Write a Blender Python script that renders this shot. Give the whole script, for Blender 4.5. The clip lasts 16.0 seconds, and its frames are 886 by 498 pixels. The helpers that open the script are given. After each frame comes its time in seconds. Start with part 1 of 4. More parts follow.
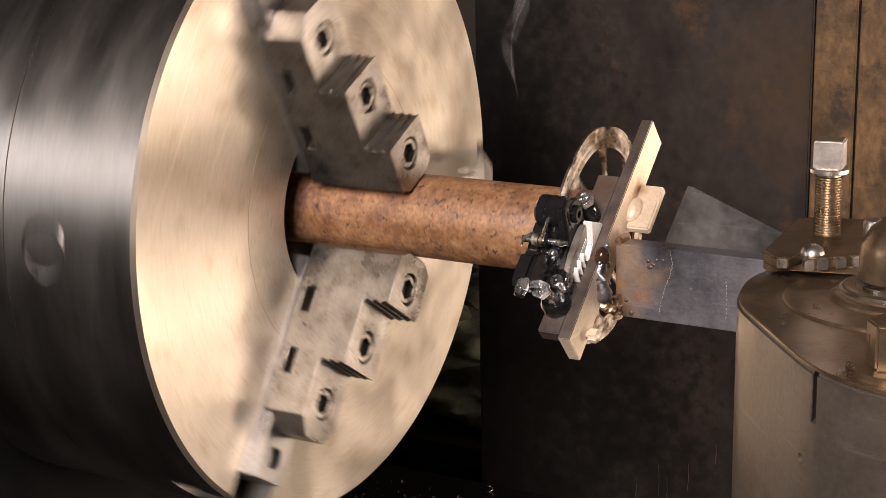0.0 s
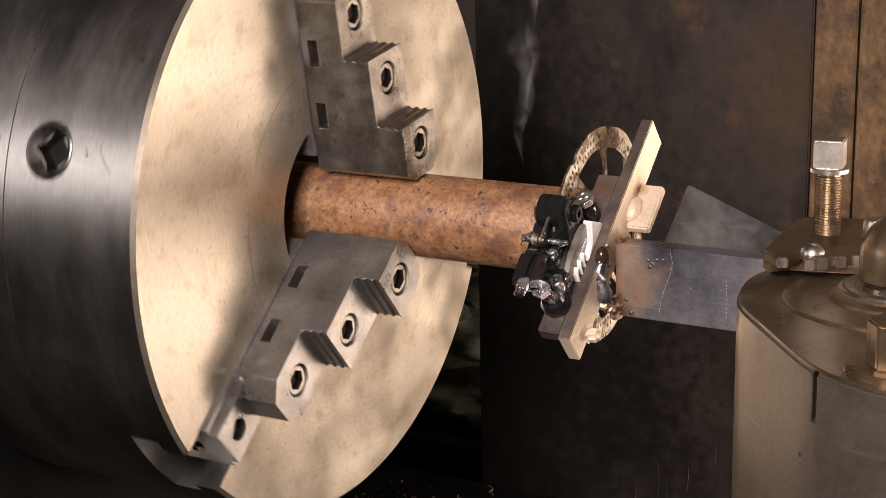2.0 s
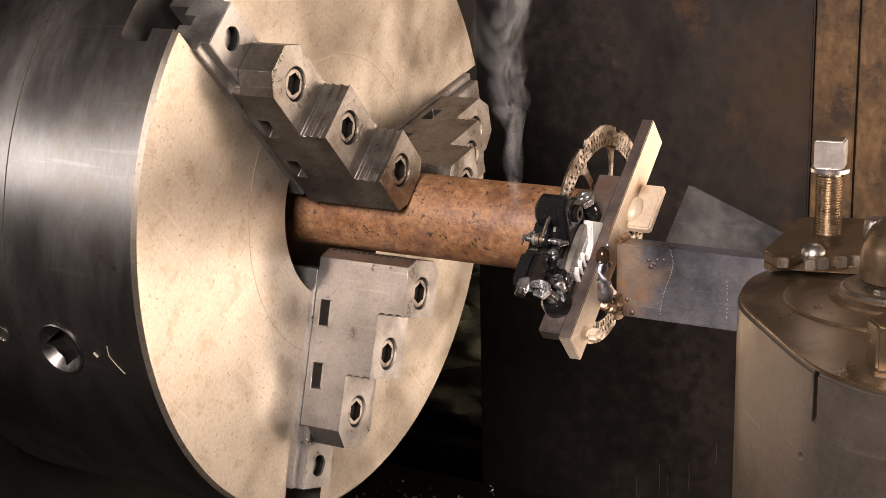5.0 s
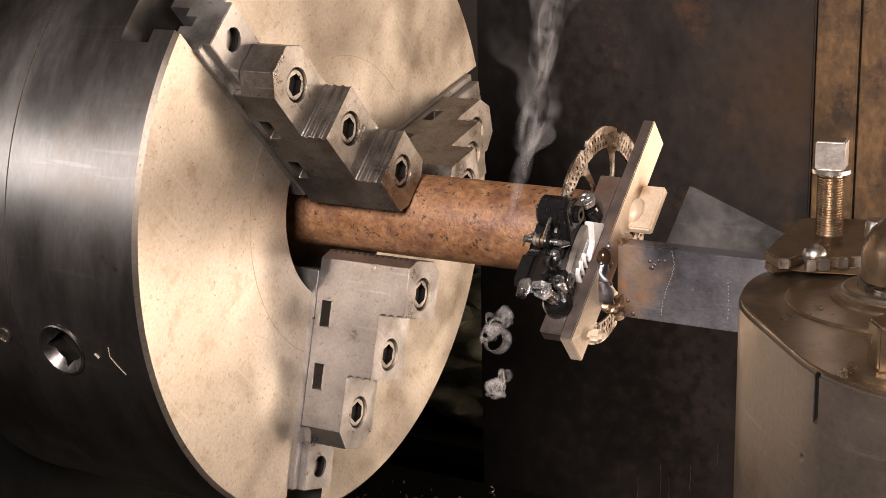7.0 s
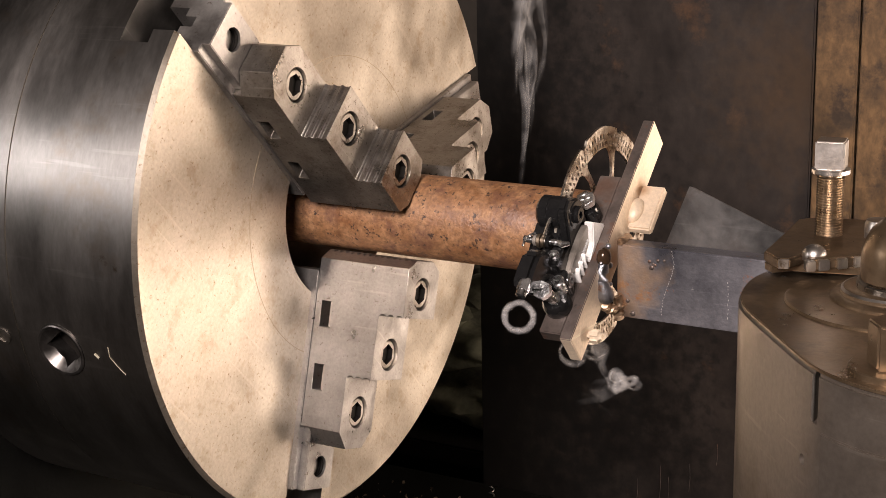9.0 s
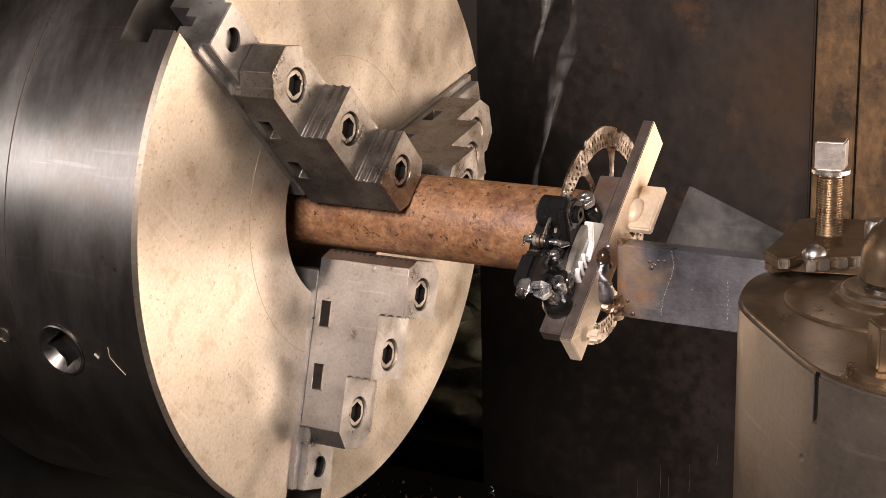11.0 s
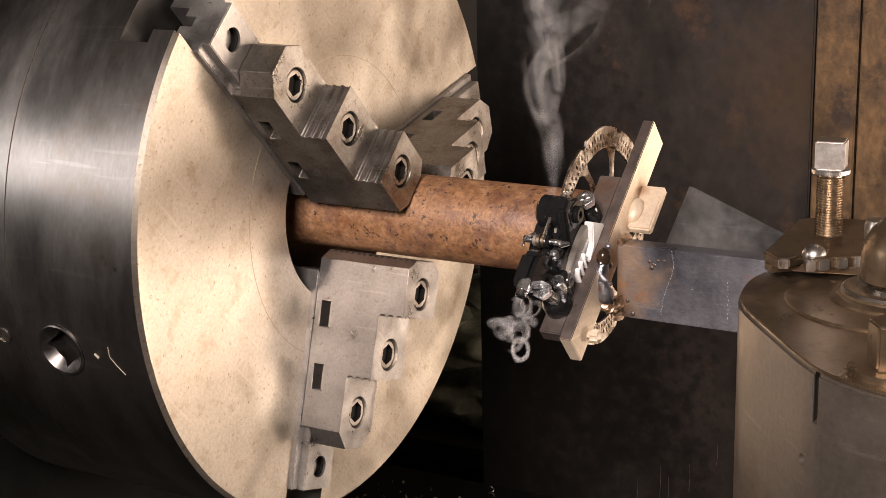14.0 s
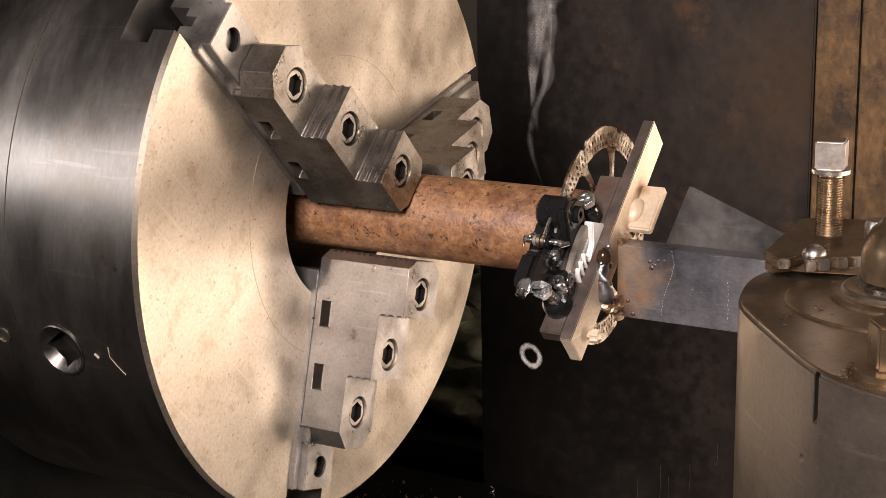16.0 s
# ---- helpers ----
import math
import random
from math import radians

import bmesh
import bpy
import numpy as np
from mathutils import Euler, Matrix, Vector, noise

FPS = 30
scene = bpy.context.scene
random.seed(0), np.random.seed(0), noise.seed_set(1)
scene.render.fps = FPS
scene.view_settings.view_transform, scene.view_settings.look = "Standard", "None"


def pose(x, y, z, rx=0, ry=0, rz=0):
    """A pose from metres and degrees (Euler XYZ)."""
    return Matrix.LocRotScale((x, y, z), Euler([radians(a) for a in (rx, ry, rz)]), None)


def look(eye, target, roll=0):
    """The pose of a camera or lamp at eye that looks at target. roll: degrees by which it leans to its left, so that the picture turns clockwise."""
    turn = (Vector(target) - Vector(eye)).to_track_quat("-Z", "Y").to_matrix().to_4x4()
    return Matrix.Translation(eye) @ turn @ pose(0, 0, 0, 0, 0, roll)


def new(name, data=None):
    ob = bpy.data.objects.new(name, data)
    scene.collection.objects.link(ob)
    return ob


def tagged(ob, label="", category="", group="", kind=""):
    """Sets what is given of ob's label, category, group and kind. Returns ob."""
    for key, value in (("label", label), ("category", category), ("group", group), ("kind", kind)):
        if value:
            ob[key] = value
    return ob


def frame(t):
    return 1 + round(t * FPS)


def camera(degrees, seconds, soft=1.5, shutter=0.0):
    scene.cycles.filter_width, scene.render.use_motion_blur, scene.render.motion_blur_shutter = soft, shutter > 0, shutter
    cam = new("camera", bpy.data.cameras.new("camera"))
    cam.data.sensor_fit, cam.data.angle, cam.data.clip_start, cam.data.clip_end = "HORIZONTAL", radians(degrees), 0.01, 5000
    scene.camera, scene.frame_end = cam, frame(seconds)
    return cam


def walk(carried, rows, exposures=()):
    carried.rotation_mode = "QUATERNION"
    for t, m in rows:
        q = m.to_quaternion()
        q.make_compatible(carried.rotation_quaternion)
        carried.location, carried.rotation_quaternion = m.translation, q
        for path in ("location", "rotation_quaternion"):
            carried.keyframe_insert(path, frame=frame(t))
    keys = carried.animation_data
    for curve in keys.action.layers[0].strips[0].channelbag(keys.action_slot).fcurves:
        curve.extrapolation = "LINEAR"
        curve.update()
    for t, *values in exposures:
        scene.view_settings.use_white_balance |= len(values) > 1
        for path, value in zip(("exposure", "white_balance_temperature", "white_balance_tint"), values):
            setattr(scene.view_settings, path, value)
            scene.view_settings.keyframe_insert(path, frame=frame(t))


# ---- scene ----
EYE = Vector((0.6977, -1.0483, 0.2898))
TURN = Matrix(((0.86930, -0.10780, 0.48239), (0.49390, 0.22835, -0.83900), (-0.01971, 0.96759, 0.25175)))


def view(yaw=0.0, pitch=0.0):
    """The camera's pose, nudged by a few hundredths of a degree."""
    return Matrix.Translation(EYE) @ TURN.to_4x4() @ pose(0, 0, 0, pitch, yaw, 0)


cam = camera(30.833, 16.0, soft=0.85, shutter=0.6)
walk(cam, [(0.0, view(-0.06, -0.02)), (4.2, view(-0.06, -0.04)), (6.4, view(0.02, -0.02)), (7.2, view()), (14.0, view(-0.01)), (16.0, view(-0.005))])

# ---- light ----
world = bpy.data.worlds.new("workshop")
scene.world = world
world.use_nodes = True
world.node_tree.nodes["Background"].inputs[0].default_value = (0.9, 0.95, 1.0, 1)
world.node_tree.nodes["Background"].inputs[1].default_value = 0.002


def lamp(name, eye, target, w, h, watts, colour):
    d = bpy.data.lights.new(name, "AREA")
    d.shape, d.size, d.size_y, d.energy, d.color = "RECTANGLE", w, h, watts, colour
    ob = new(name, d)
    ob.matrix_world = look(eye, target)
    return ob


lamp("work_lamp", (1.64, 0.54, -0.47), (0.0, -0.05, 0.0), 1.60, 1.30, 120, (1.0, 0.79, 0.645))
lamp("side_lamp", (-1.15, -1.35, 0.45), (-0.05, -0.2, 0.02), 0.50, 0.42, 5.5, (1.0, 0.91, 0.90))
lamp("front_lamp", (0.58, -1.70, 0.86), (0.25, 0.0, 0.0), 0.6, 0.6, 60, (1.0, 0.855, 0.81))
scene.view_settings.exposure = 0.0


# ---- materials ----
def material(name, c1, c2, rough, metal=0.0, scale=30.0, stretch=(1, 1, 1), bump=0.1, fine=300.0, rough_var=0.12, spots=None, spot_scale=18.0, spot_at=(0.55, 0.7), coord="Object", aniso=0.0, grain_at=(0.88, 1.08), spec=0.5, flecks=None, fleck_scale=260.0, fleck_at=(0.64, 0.70), scratch=0.0):
    """A two-scale procedural surface: broad patches, fine grain and, where given, a third colour in spots."""
    m = bpy.data.materials.new(name)
    m.use_nodes = True
    nt = m.node_tree
    b = nt.nodes["Principled BSDF"]
    N, L = nt.nodes.new, nt.links.new
    tc, mp = N("ShaderNodeTexCoord"), N("ShaderNodeMapping")
    mp.inputs["Scale"].default_value = stretch
    L(tc.outputs[coord], mp.inputs[0])
    n1, n2 = N("ShaderNodeTexNoise"), N("ShaderNodeTexNoise")
    for n, s, d in ((n1, scale, 6), (n2, fine, 3)):
        n.inputs["Scale"].default_value, n.inputs["Detail"].default_value, n.inputs["Roughness"].default_value = s, d, 0.62
        L(mp.outputs[0], n.inputs["Vector"])
    mix = N("ShaderNodeMix")
    mix.data_type = "RGBA"
    ramp = N("ShaderNodeMapRange")
    ramp.inputs[1].default_value, ramp.inputs[2].default_value = 0.3, 0.7
    L(n1.outputs[0], ramp.inputs[0])
    L(ramp.outputs[0], mix.inputs[0])
    mix.inputs[6].default_value, mix.inputs[7].default_value = (*c1, 1), (*c2, 1)
    col = mix.outputs[2]
    grain = N("ShaderNodeMix")
    grain.data_type, grain.blend_type = "RGBA", "MULTIPLY"
    g = N("ShaderNodeMapRange")
    g.inputs[1].default_value, g.inputs[2].default_value, g.inputs[3].default_value, g.inputs[4].default_value = 0.3, 0.7, *grain_at
    L(n2.outputs[0], g.inputs[0])
    grain.inputs[0].default_value = 1.0
    L(col, grain.inputs[6])
    L(g.outputs[0], grain.inputs[7])
    col = grain.outputs[2]
    if spots:
        n3, r3, m3 = N("ShaderNodeTexNoise"), N("ShaderNodeMapRange"), N("ShaderNodeMix")
        n3.inputs["Scale"].default_value, n3.inputs["Detail"].default_value, n3.inputs["Roughness"].default_value = spot_scale, 8, 0.7
        L(tc.outputs[coord], n3.inputs["Vector"])
        r3.inputs[1].default_value, r3.inputs[2].default_value = spot_at
        L(n3.outputs[0], r3.inputs[0])
        m3.data_type = "RGBA"
        L(r3.outputs[0], m3.inputs[0])
        L(col, m3.inputs[6])
        m3.inputs[7].default_value = (*spots, 1)
        col = m3.outputs[2]
    if flecks:  # small pits and specks
        n4, r4, m4 = N("ShaderNodeTexNoise"), N("ShaderNodeMapRange"), N("ShaderNodeMix")
        n4.inputs["Scale"].default_value, n4.inputs["Detail"].default_value, n4.inputs["Roughness"].default_value = fleck_scale * 0.35, 6, 0.72
        L(tc.outputs[coord], n4.inputs["Vector"])
        r4.inputs[1].default_value, r4.inputs[2].default_value = fleck_at
        L(n4.outputs[0], r4.inputs[0])
        m4.data_type = "RGBA"
        L(r4.outputs[0], m4.inputs[0])
        L(col, m4.inputs[6])
        m4.inputs[7].default_value = (*flecks, 1)
        col = m4.outputs[2]
    if scratch:  # fine pale scratches in two directions
        for turn, freq in (((0.4, 0.9, 0.3), 190.0), ((1.3, -0.5, 1.0), 150.0)):
            mp2, n5, r5, m5 = N("ShaderNodeMapping"), N("ShaderNodeTexNoise"), N("ShaderNodeMapRange"), N("ShaderNodeMix")
            mp2.inputs["Rotation"].default_value, mp2.inputs["Scale"].default_value = turn, (0.05, 0.05, 1.0)
            L(tc.outputs[coord], mp2.inputs[0])
            n5.inputs["Scale"].default_value, n5.inputs["Detail"].default_value = freq, 3
            L(mp2.outputs[0], n5.inputs["Vector"])
            r5.inputs[1].default_value, r5.inputs[2].default_value, r5.inputs[4].default_value = 0.66, 0.72, scratch
            L(n5.outputs[0], r5.inputs[0])
            m5.data_type = "RGBA"
            L(r5.outputs[0], m5.inputs[0])
            L(col, m5.inputs[6])
            m5.inputs[7].default_value = (min(1, c2[0] * 1.6), min(1, c2[1] * 1.6), min(1, c2[2] * 1.6), 1)
            col = m5.outputs[2]
    L(col, b.inputs["Base Color"])
    rr = N("ShaderNodeMapRange")
    rr.inputs[1].default_value, rr.inputs[2].default_value = 0.3, 0.7
    rr.inputs[3].default_value, rr.inputs[4].default_value = max(0.03, rough - rough_var), min(1, rough + rough_var)
    L(n1.outputs[0], rr.inputs[0])
    L(rr.outputs[0], b.inputs["Roughness"])
    b.inputs["Metallic"].default_value, b.inputs["Specular IOR Level"].default_value = metal, spec
    if aniso:  # turned grooves round the spindle
        b.inputs["Anisotropic"].default_value, b.inputs["Anisotropic Rotation"].default_value = aniso, 0.25
        tg = N("ShaderNodeTangent")
        tg.direction_type, tg.axis = "RADIAL", "X"
        L(tg.outputs[0], b.inputs["Tangent"])
    if bump:
        bp = N("ShaderNodeBump")
        bp.inputs["Strength"].default_value, bp.inputs["Distance"].default_value = bump, 0.001
        L(n2.outputs[0], bp.inputs["Height"])
        L(bp.outputs[0], b.inputs["Normal"])
    return m


FACE = material("turned_face_steel", (0.415, 0.365, 0.295), (0.55, 0.50, 0.425), 0.38, 0.90, 15, bump=0.08, fine=340, rough_var=0.10, spots=(0.31, 0.225, 0.135), spot_scale=48, spot_at=(0.53, 0.80), aniso=0.3, flecks=(0.22, 0.155, 0.09), fleck_scale=800, fleck_at=(0.585, 0.68), scratch=0.12)
DRUM = material("brushed_drum_steel", (0.22, 0.212, 0.20), (0.34, 0.326, 0.307), 0.37, 1.0, 7, stretch=(3, 1, 1), bump=0.04, fine=120, aniso=0.5, rough_var=0.07, spots=(0.24, 0.20, 0.16), spot_scale=16, spot_at=(0.56, 0.78), flecks=(0.16, 0.13, 0.10), fleck_scale=120, fleck_at=(0.68, 0.75), scratch=0.2)
JAW = material("ground_jaw_steel", (0.34, 0.325, 0.31), (0.50, 0.48, 0.455), 0.35, 0.93, 30, bump=0.1, fine=420, rough_var=0.1, spots=(0.24, 0.20, 0.16), spot_scale=34, spot_at=(0.58, 0.82), flecks=(0.15, 0.115, 0.085), fleck_scale=700, fleck_at=(0.60, 0.70), scratch=0.2)
SPECKLED = material("pitted_jaw_steel", (0.26, 0.238, 0.212), (0.47, 0.44, 0.40), 0.34, 0.95, 34, bump=0.2, fine=420, rough_var=0.12, spots=(0.17, 0.135, 0.10), spot_scale=40, spot_at=(0.52, 0.74), flecks=(0.10, 0.078, 0.058), fleck_scale=1300, fleck_at=(0.585, 0.655), scratch=0.25)
BOLT = material("dark_bolt_steel", (0.36, 0.33, 0.29), (0.44, 0.41, 0.37), 0.32, 1.0, 60, bump=0.1, fine=500)
# near black: the shade of deep holes is put into this oily steel
HOLE = material("oily_shaded_hole", (0.008, 0.007, 0.006), (0.016, 0.014, 0.012), 0.7, 0.0, 40, spec=0.12)
RUST = material("rusty_pipe", (0.205, 0.092, 0.039), (0.385, 0.213, 0.106), 0.52, 0.1, 70, bump=0.55, fine=300, rough_var=0.14, spots=(0.15, 0.073, 0.047), spot_scale=52, spot_at=(0.49, 0.66), grain_at=(0.66, 1.28), flecks=(0.050, 0.030, 0.022), fleck_scale=560, fleck_at=(0.58, 0.63))
BAR = material("mill_scale_bar", (0.075, 0.077, 0.092), (0.25, 0.245, 0.262), 0.40, 0.6, 16, bump=0.3, fine=350, rough_var=0.14, spots=(0.33, 0.12, 0.045), spot_scale=24, spot_at=(0.61, 0.67), flecks=(0.34, 0.33, 0.33), fleck_scale=330, fleck_at=(0.66, 0.72), scratch=0.25)
BARE = material("sawn_steel", (0.62, 0.50, 0.37), (0.76, 0.64, 0.49), 0.55, 0.25, 26, bump=0.15, fine=400, spots=(0.40, 0.25, 0.15), spot_scale=30, spot_at=(0.6, 0.75), flecks=(0.2, 0.12, 0.07), fleck_scale=200, fleck_at=(0.68, 0.73), scratch=0.4)
DARKBAR = material("dark_scaled_steel", (0.12, 0.10, 0.09), (0.22, 0.18, 0.16), 0.42, 0.7, 40, bump=0.2, fine=400, spots=(0.26, 0.115, 0.06), spot_scale=45, spot_at=(0.55, 0.7), flecks=(0.05, 0.04, 0.035), scratch=0.3)
BLACK = material("black_caliper_paint", (0.008, 0.008, 0.0085), (0.014, 0.014, 0.014), 0.13, 0.0, 60, rough_var=0.06, bump=0.02, fine=600, spec=0.42)
CHROME = material("zinc_plated_steel", (0.66, 0.665, 0.67), (0.80, 0.80, 0.80), 0.27, 1.0, 120, bump=0.12, fine=500, flecks=(0.22, 0.20, 0.18), fleck_scale=700, fleck_at=(0.60, 0.68))
SILVER = material("grey_cover_plate", (0.26, 0.235, 0.205), (0.33, 0.30, 0.265), 0.42, 0.6, 80, bump=0.03, fine=500)
BRASS = material("oily_thread_steel", (0.36, 0.28, 0.20), (0.48, 0.39, 0.29), 0.35, 1.0, 80, bump=0.03)
DISC = material("disc_steel", (0.50, 0.42, 0.33), (0.78, 0.72, 0.64), 0.30, 1.0, 70, bump=0.05, fine=500, spots=(0.17, 0.11, 0.07), spot_scale=75, spot_at=(0.50, 0.64))
POST = material("worn_tool_post_steel", (0.155, 0.131, 0.108), (0.225, 0.193, 0.162), 0.45, 0.8, 9, bump=0.12, fine=250, spots=(0.12, 0.088, 0.058), spot_scale=14, spot_at=(0.5, 0.72), flecks=(0.08, 0.062, 0.045), fleck_scale=160, fleck_at=(0.66, 0.73), scratch=0.25)
OILY = material("oily_brown_steel", (0.135, 0.096, 0.058), (0.225, 0.162, 0.102), 0.36, 0.8, 25, bump=0.12, fine=300, spots=(0.08, 0.055, 0.035), spot_scale=30, spot_at=(0.5, 0.7), flecks=(0.35, 0.28, 0.2), fleck_scale=200, fleck_at=(0.71, 0.74))
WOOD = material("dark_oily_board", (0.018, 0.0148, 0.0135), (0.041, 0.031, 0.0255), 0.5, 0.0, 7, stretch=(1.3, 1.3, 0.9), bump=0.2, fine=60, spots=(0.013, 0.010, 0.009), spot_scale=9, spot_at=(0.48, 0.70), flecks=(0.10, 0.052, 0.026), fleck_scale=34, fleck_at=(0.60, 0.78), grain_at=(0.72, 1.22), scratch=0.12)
# even near-black colour of the shelf boards
DARKWOOD = material("near_black_board", (0.006, 0.005, 0.0045), (0.011, 0.009, 0.008), 0.6, 0.0, 6, stretch=(5, 5, 0.8), bump=0.2, fine=60, spec=0.1)
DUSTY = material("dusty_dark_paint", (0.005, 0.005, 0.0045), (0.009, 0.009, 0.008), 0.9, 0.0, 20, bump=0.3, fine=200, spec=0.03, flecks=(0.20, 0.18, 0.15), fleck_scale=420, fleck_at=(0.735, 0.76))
OLDPAINT = material("old_yellowed_paint", (0.30, 0.27, 0.19), (0.38, 0.35, 0.27), 0.6, 0.0, 90, bump=0.1)
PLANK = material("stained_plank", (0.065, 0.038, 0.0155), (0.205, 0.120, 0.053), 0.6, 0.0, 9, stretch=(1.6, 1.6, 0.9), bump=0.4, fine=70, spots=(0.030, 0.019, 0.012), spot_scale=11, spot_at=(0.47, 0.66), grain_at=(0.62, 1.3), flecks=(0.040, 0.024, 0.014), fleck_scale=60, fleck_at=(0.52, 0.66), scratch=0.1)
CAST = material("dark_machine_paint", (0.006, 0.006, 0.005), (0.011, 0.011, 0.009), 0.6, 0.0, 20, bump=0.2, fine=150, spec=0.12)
SWARF = material("swarf", (0.03, 0.022, 0.015), (0.10, 0.075, 0.05), 0.5, 0.6, 120, bump=0.5, fine=400)
ROOM = material("dim_workshop_wall", (0.05, 0.045, 0.04), (0.08, 0.07, 0.06), 0.8, 0.0, 3, bump=0.1, fine=30)
ZINC = material("dull_zinc_sheet", (0.075, 0.075, 0.075), (0.23, 0.225, 0.22), 0.45, 0.8, 22, bump=0.12, fine=120, spots=(0.13, 0.12, 0.115), spot_scale=26, spot_at=(0.5, 0.66), scratch=0.12)
WELD = material("weld_bead", (0.30, 0.31, 0.34), (0.52, 0.53, 0.57), 0.40, 1.0, 120, bump=0.5, fine=400, spots=(0.3, 0.15, 0.07), spot_scale=90, spot_at=(0.55, 0.7))
ADAPT = material("bright_cast_alloy", (0.82, 0.81, 0.79), (0.88, 0.87, 0.85), 0.4, 0.15, 60, bump=0.05, fine=400)
SCRATCH = material("pale_scratch", (0.35, 0.34, 0.33), (0.45, 0.44, 0.43), 0.5, 0.4, 200, bump=0.1)
STEEL = material("worn_bolt_steel", (0.42, 0.395, 0.365), (0.54, 0.51, 0.475), 0.38, 1.0, 40, bump=0.1, fine=300, flecks=(0.2, 0.16, 0.12), fleck_scale=300, fleck_at=(0.6, 0.7), scratch=0.3)
BURNT = material("burnt_weld_edge", (0.30, 0.19, 0.11), (0.52, 0.39, 0.27), 0.42, 0.6, 90, bump=0.4, fine=300, spots=(0.10, 0.06, 0.04), spot_scale=80, spot_at=(0.52, 0.66))
SLAG = material("burnt_weld_slag", (0.035, 0.022, 0.015), (0.10, 0.06, 0.035), 0.16, 0.5, 90, bump=0.1, fine=300)
DISH = material("dark_socket_steel", (0.12, 0.113, 0.105), (0.20, 0.19, 0.18), 0.36, 1.0, 60, bump=0.05, fine=400, scratch=0.2)
GROOVE = material("grimy_groove", (0.32, 0.265, 0.19), (0.40, 0.34, 0.25), 0.45, 0.85, 60)
WHITE = material("white_print", (0.7, 0.7, 0.7), (0.75, 0.75, 0.75), 0.5, 0.0, 80, bump=0.0)


def stain_or_shade(m, at, radius, colour, amount=0.85):
    """Ragged-edged colour: burnt, rusty discolouring round a weld, plank stains, or painted shade on the board."""
    nt = m.node_tree
    N, L = nt.nodes.new, nt.links.new
    b = nt.nodes["Principled BSDF"]
    tc, sub, ln, ns, add, mr, mix = N("ShaderNodeTexCoord"), N("ShaderNodeVectorMath"), N("ShaderNodeVectorMath"), N("ShaderNodeTexNoise"), N("ShaderNodeMath"), N("ShaderNodeMapRange"), N("ShaderNodeMix")
    sub.operation, ln.operation, add.operation, mix.data_type = "SUBTRACT", "LENGTH", "MULTIPLY_ADD", "RGBA"
    L(tc.outputs["Object"], sub.inputs[0])
    sub.inputs[1].default_value = at
    L(sub.outputs[0], ln.inputs[0])
    ns.inputs["Scale"].default_value, ns.inputs["Detail"].default_value = 70, 6
    L(tc.outputs["Object"], ns.inputs["Vector"])
    L(ns.outputs[0], add.inputs[0])
    add.inputs[1].default_value = radius * 1.6
    L(ln.outputs["Value"], add.inputs[2])
    mr.inputs[1].default_value, mr.inputs[2].default_value, mr.inputs[3].default_value, mr.inputs[4].default_value = radius * 0.9, radius * 1.9, amount, 0.0
    L(add.outputs[0], mr.inputs[0])
    old = b.inputs["Base Color"].links[0].from_socket
    L(mr.outputs[0], mix.inputs[0]), L(old, mix.inputs[6])
    mix.inputs[7].default_value = (*colour, 1)
    L(mix.outputs[2], b.inputs["Base Color"])


stain_or_shade(BAR, (0.252, -0.036, -0.022), 0.040, (0.50, 0.33, 0.19), 0.8)
stain_or_shade(BAR, (0.262, -0.036, -0.046), 0.012, (0.10, 0.07, 0.05))
for z, r in ((0.15, 0.17), (0.0, 0.21), (-0.16, 0.25), (-0.32, 0.33), (-0.48, 0.37), (-0.64, 0.38)):  # shade painted dark on the board behind the chuck
    stain_or_shade(WOOD, (-0.36, 0.85, z), r, (0.0045, 0.0038, 0.0034), 0.95)
# board browner towards the planks
stain_or_shade(WOOD, (0.12, 0.85, -0.02), 0.13, (0.066, 0.038, 0.018), 0.7)
stain_or_shade(PLANK, (0.150, 0.85, -0.075), 0.020, (0.030, 0.020, 0.012), 0.8)
stain_or_shade(PLANK, (0.172, 0.85, -0.058), 0.018, (0.030, 0.020, 0.012), 0.8)
stain_or_shade(PLANK, (0.205, 0.85, -0.020), 0.018, (0.045, 0.028, 0.016), 0.7)
stain_or_shade(BARE, (0.2572, -0.040, -0.004), 0.020, (0.30, 0.155, 0.075))
stain_or_shade(BARE, (0.2572, 0.006, 0.036), 0.009, (0.34, 0.20, 0.10))
stain_or_shade(DARKBAR, (0.240, -0.020, 0.045), 0.014, (0.24, 0.11, 0.055), 0.6)


# ---- mesh helpers ----
def part(name, bm, mat, parent=None, label="", smooth=35):
    me = bpy.data.meshes.new(name)
    bmesh.ops.recalc_face_normals(bm, faces=bm.faces)
    bm.to_mesh(me)
    bm.free()
    me.materials.append(mat)
    if smooth:
        for f in me.polygons:
            f.use_smooth = True
        me.set_sharp_from_angle(angle=radians(smooth))
    ob = new(name, me)
    ob.parent = parent
    return tagged(ob, label)


def thing(name, m, label, category, group="", kind=""):
    ob = new(name)
    ob.empty_display_size = 0.02
    ob.matrix_world = m
    return tagged(ob, label, category, group, kind)


def bevel(bm, w, seg=2, angle=30):
    if w:
        es = [e for e in bm.edges if len(e.link_faces) == 2 and e.calc_face_angle(0) > radians(angle)]
        bmesh.ops.bevel(bm, geom=es, offset=w, segments=seg, affect="EDGES", clamp_overlap=True)
    return bm


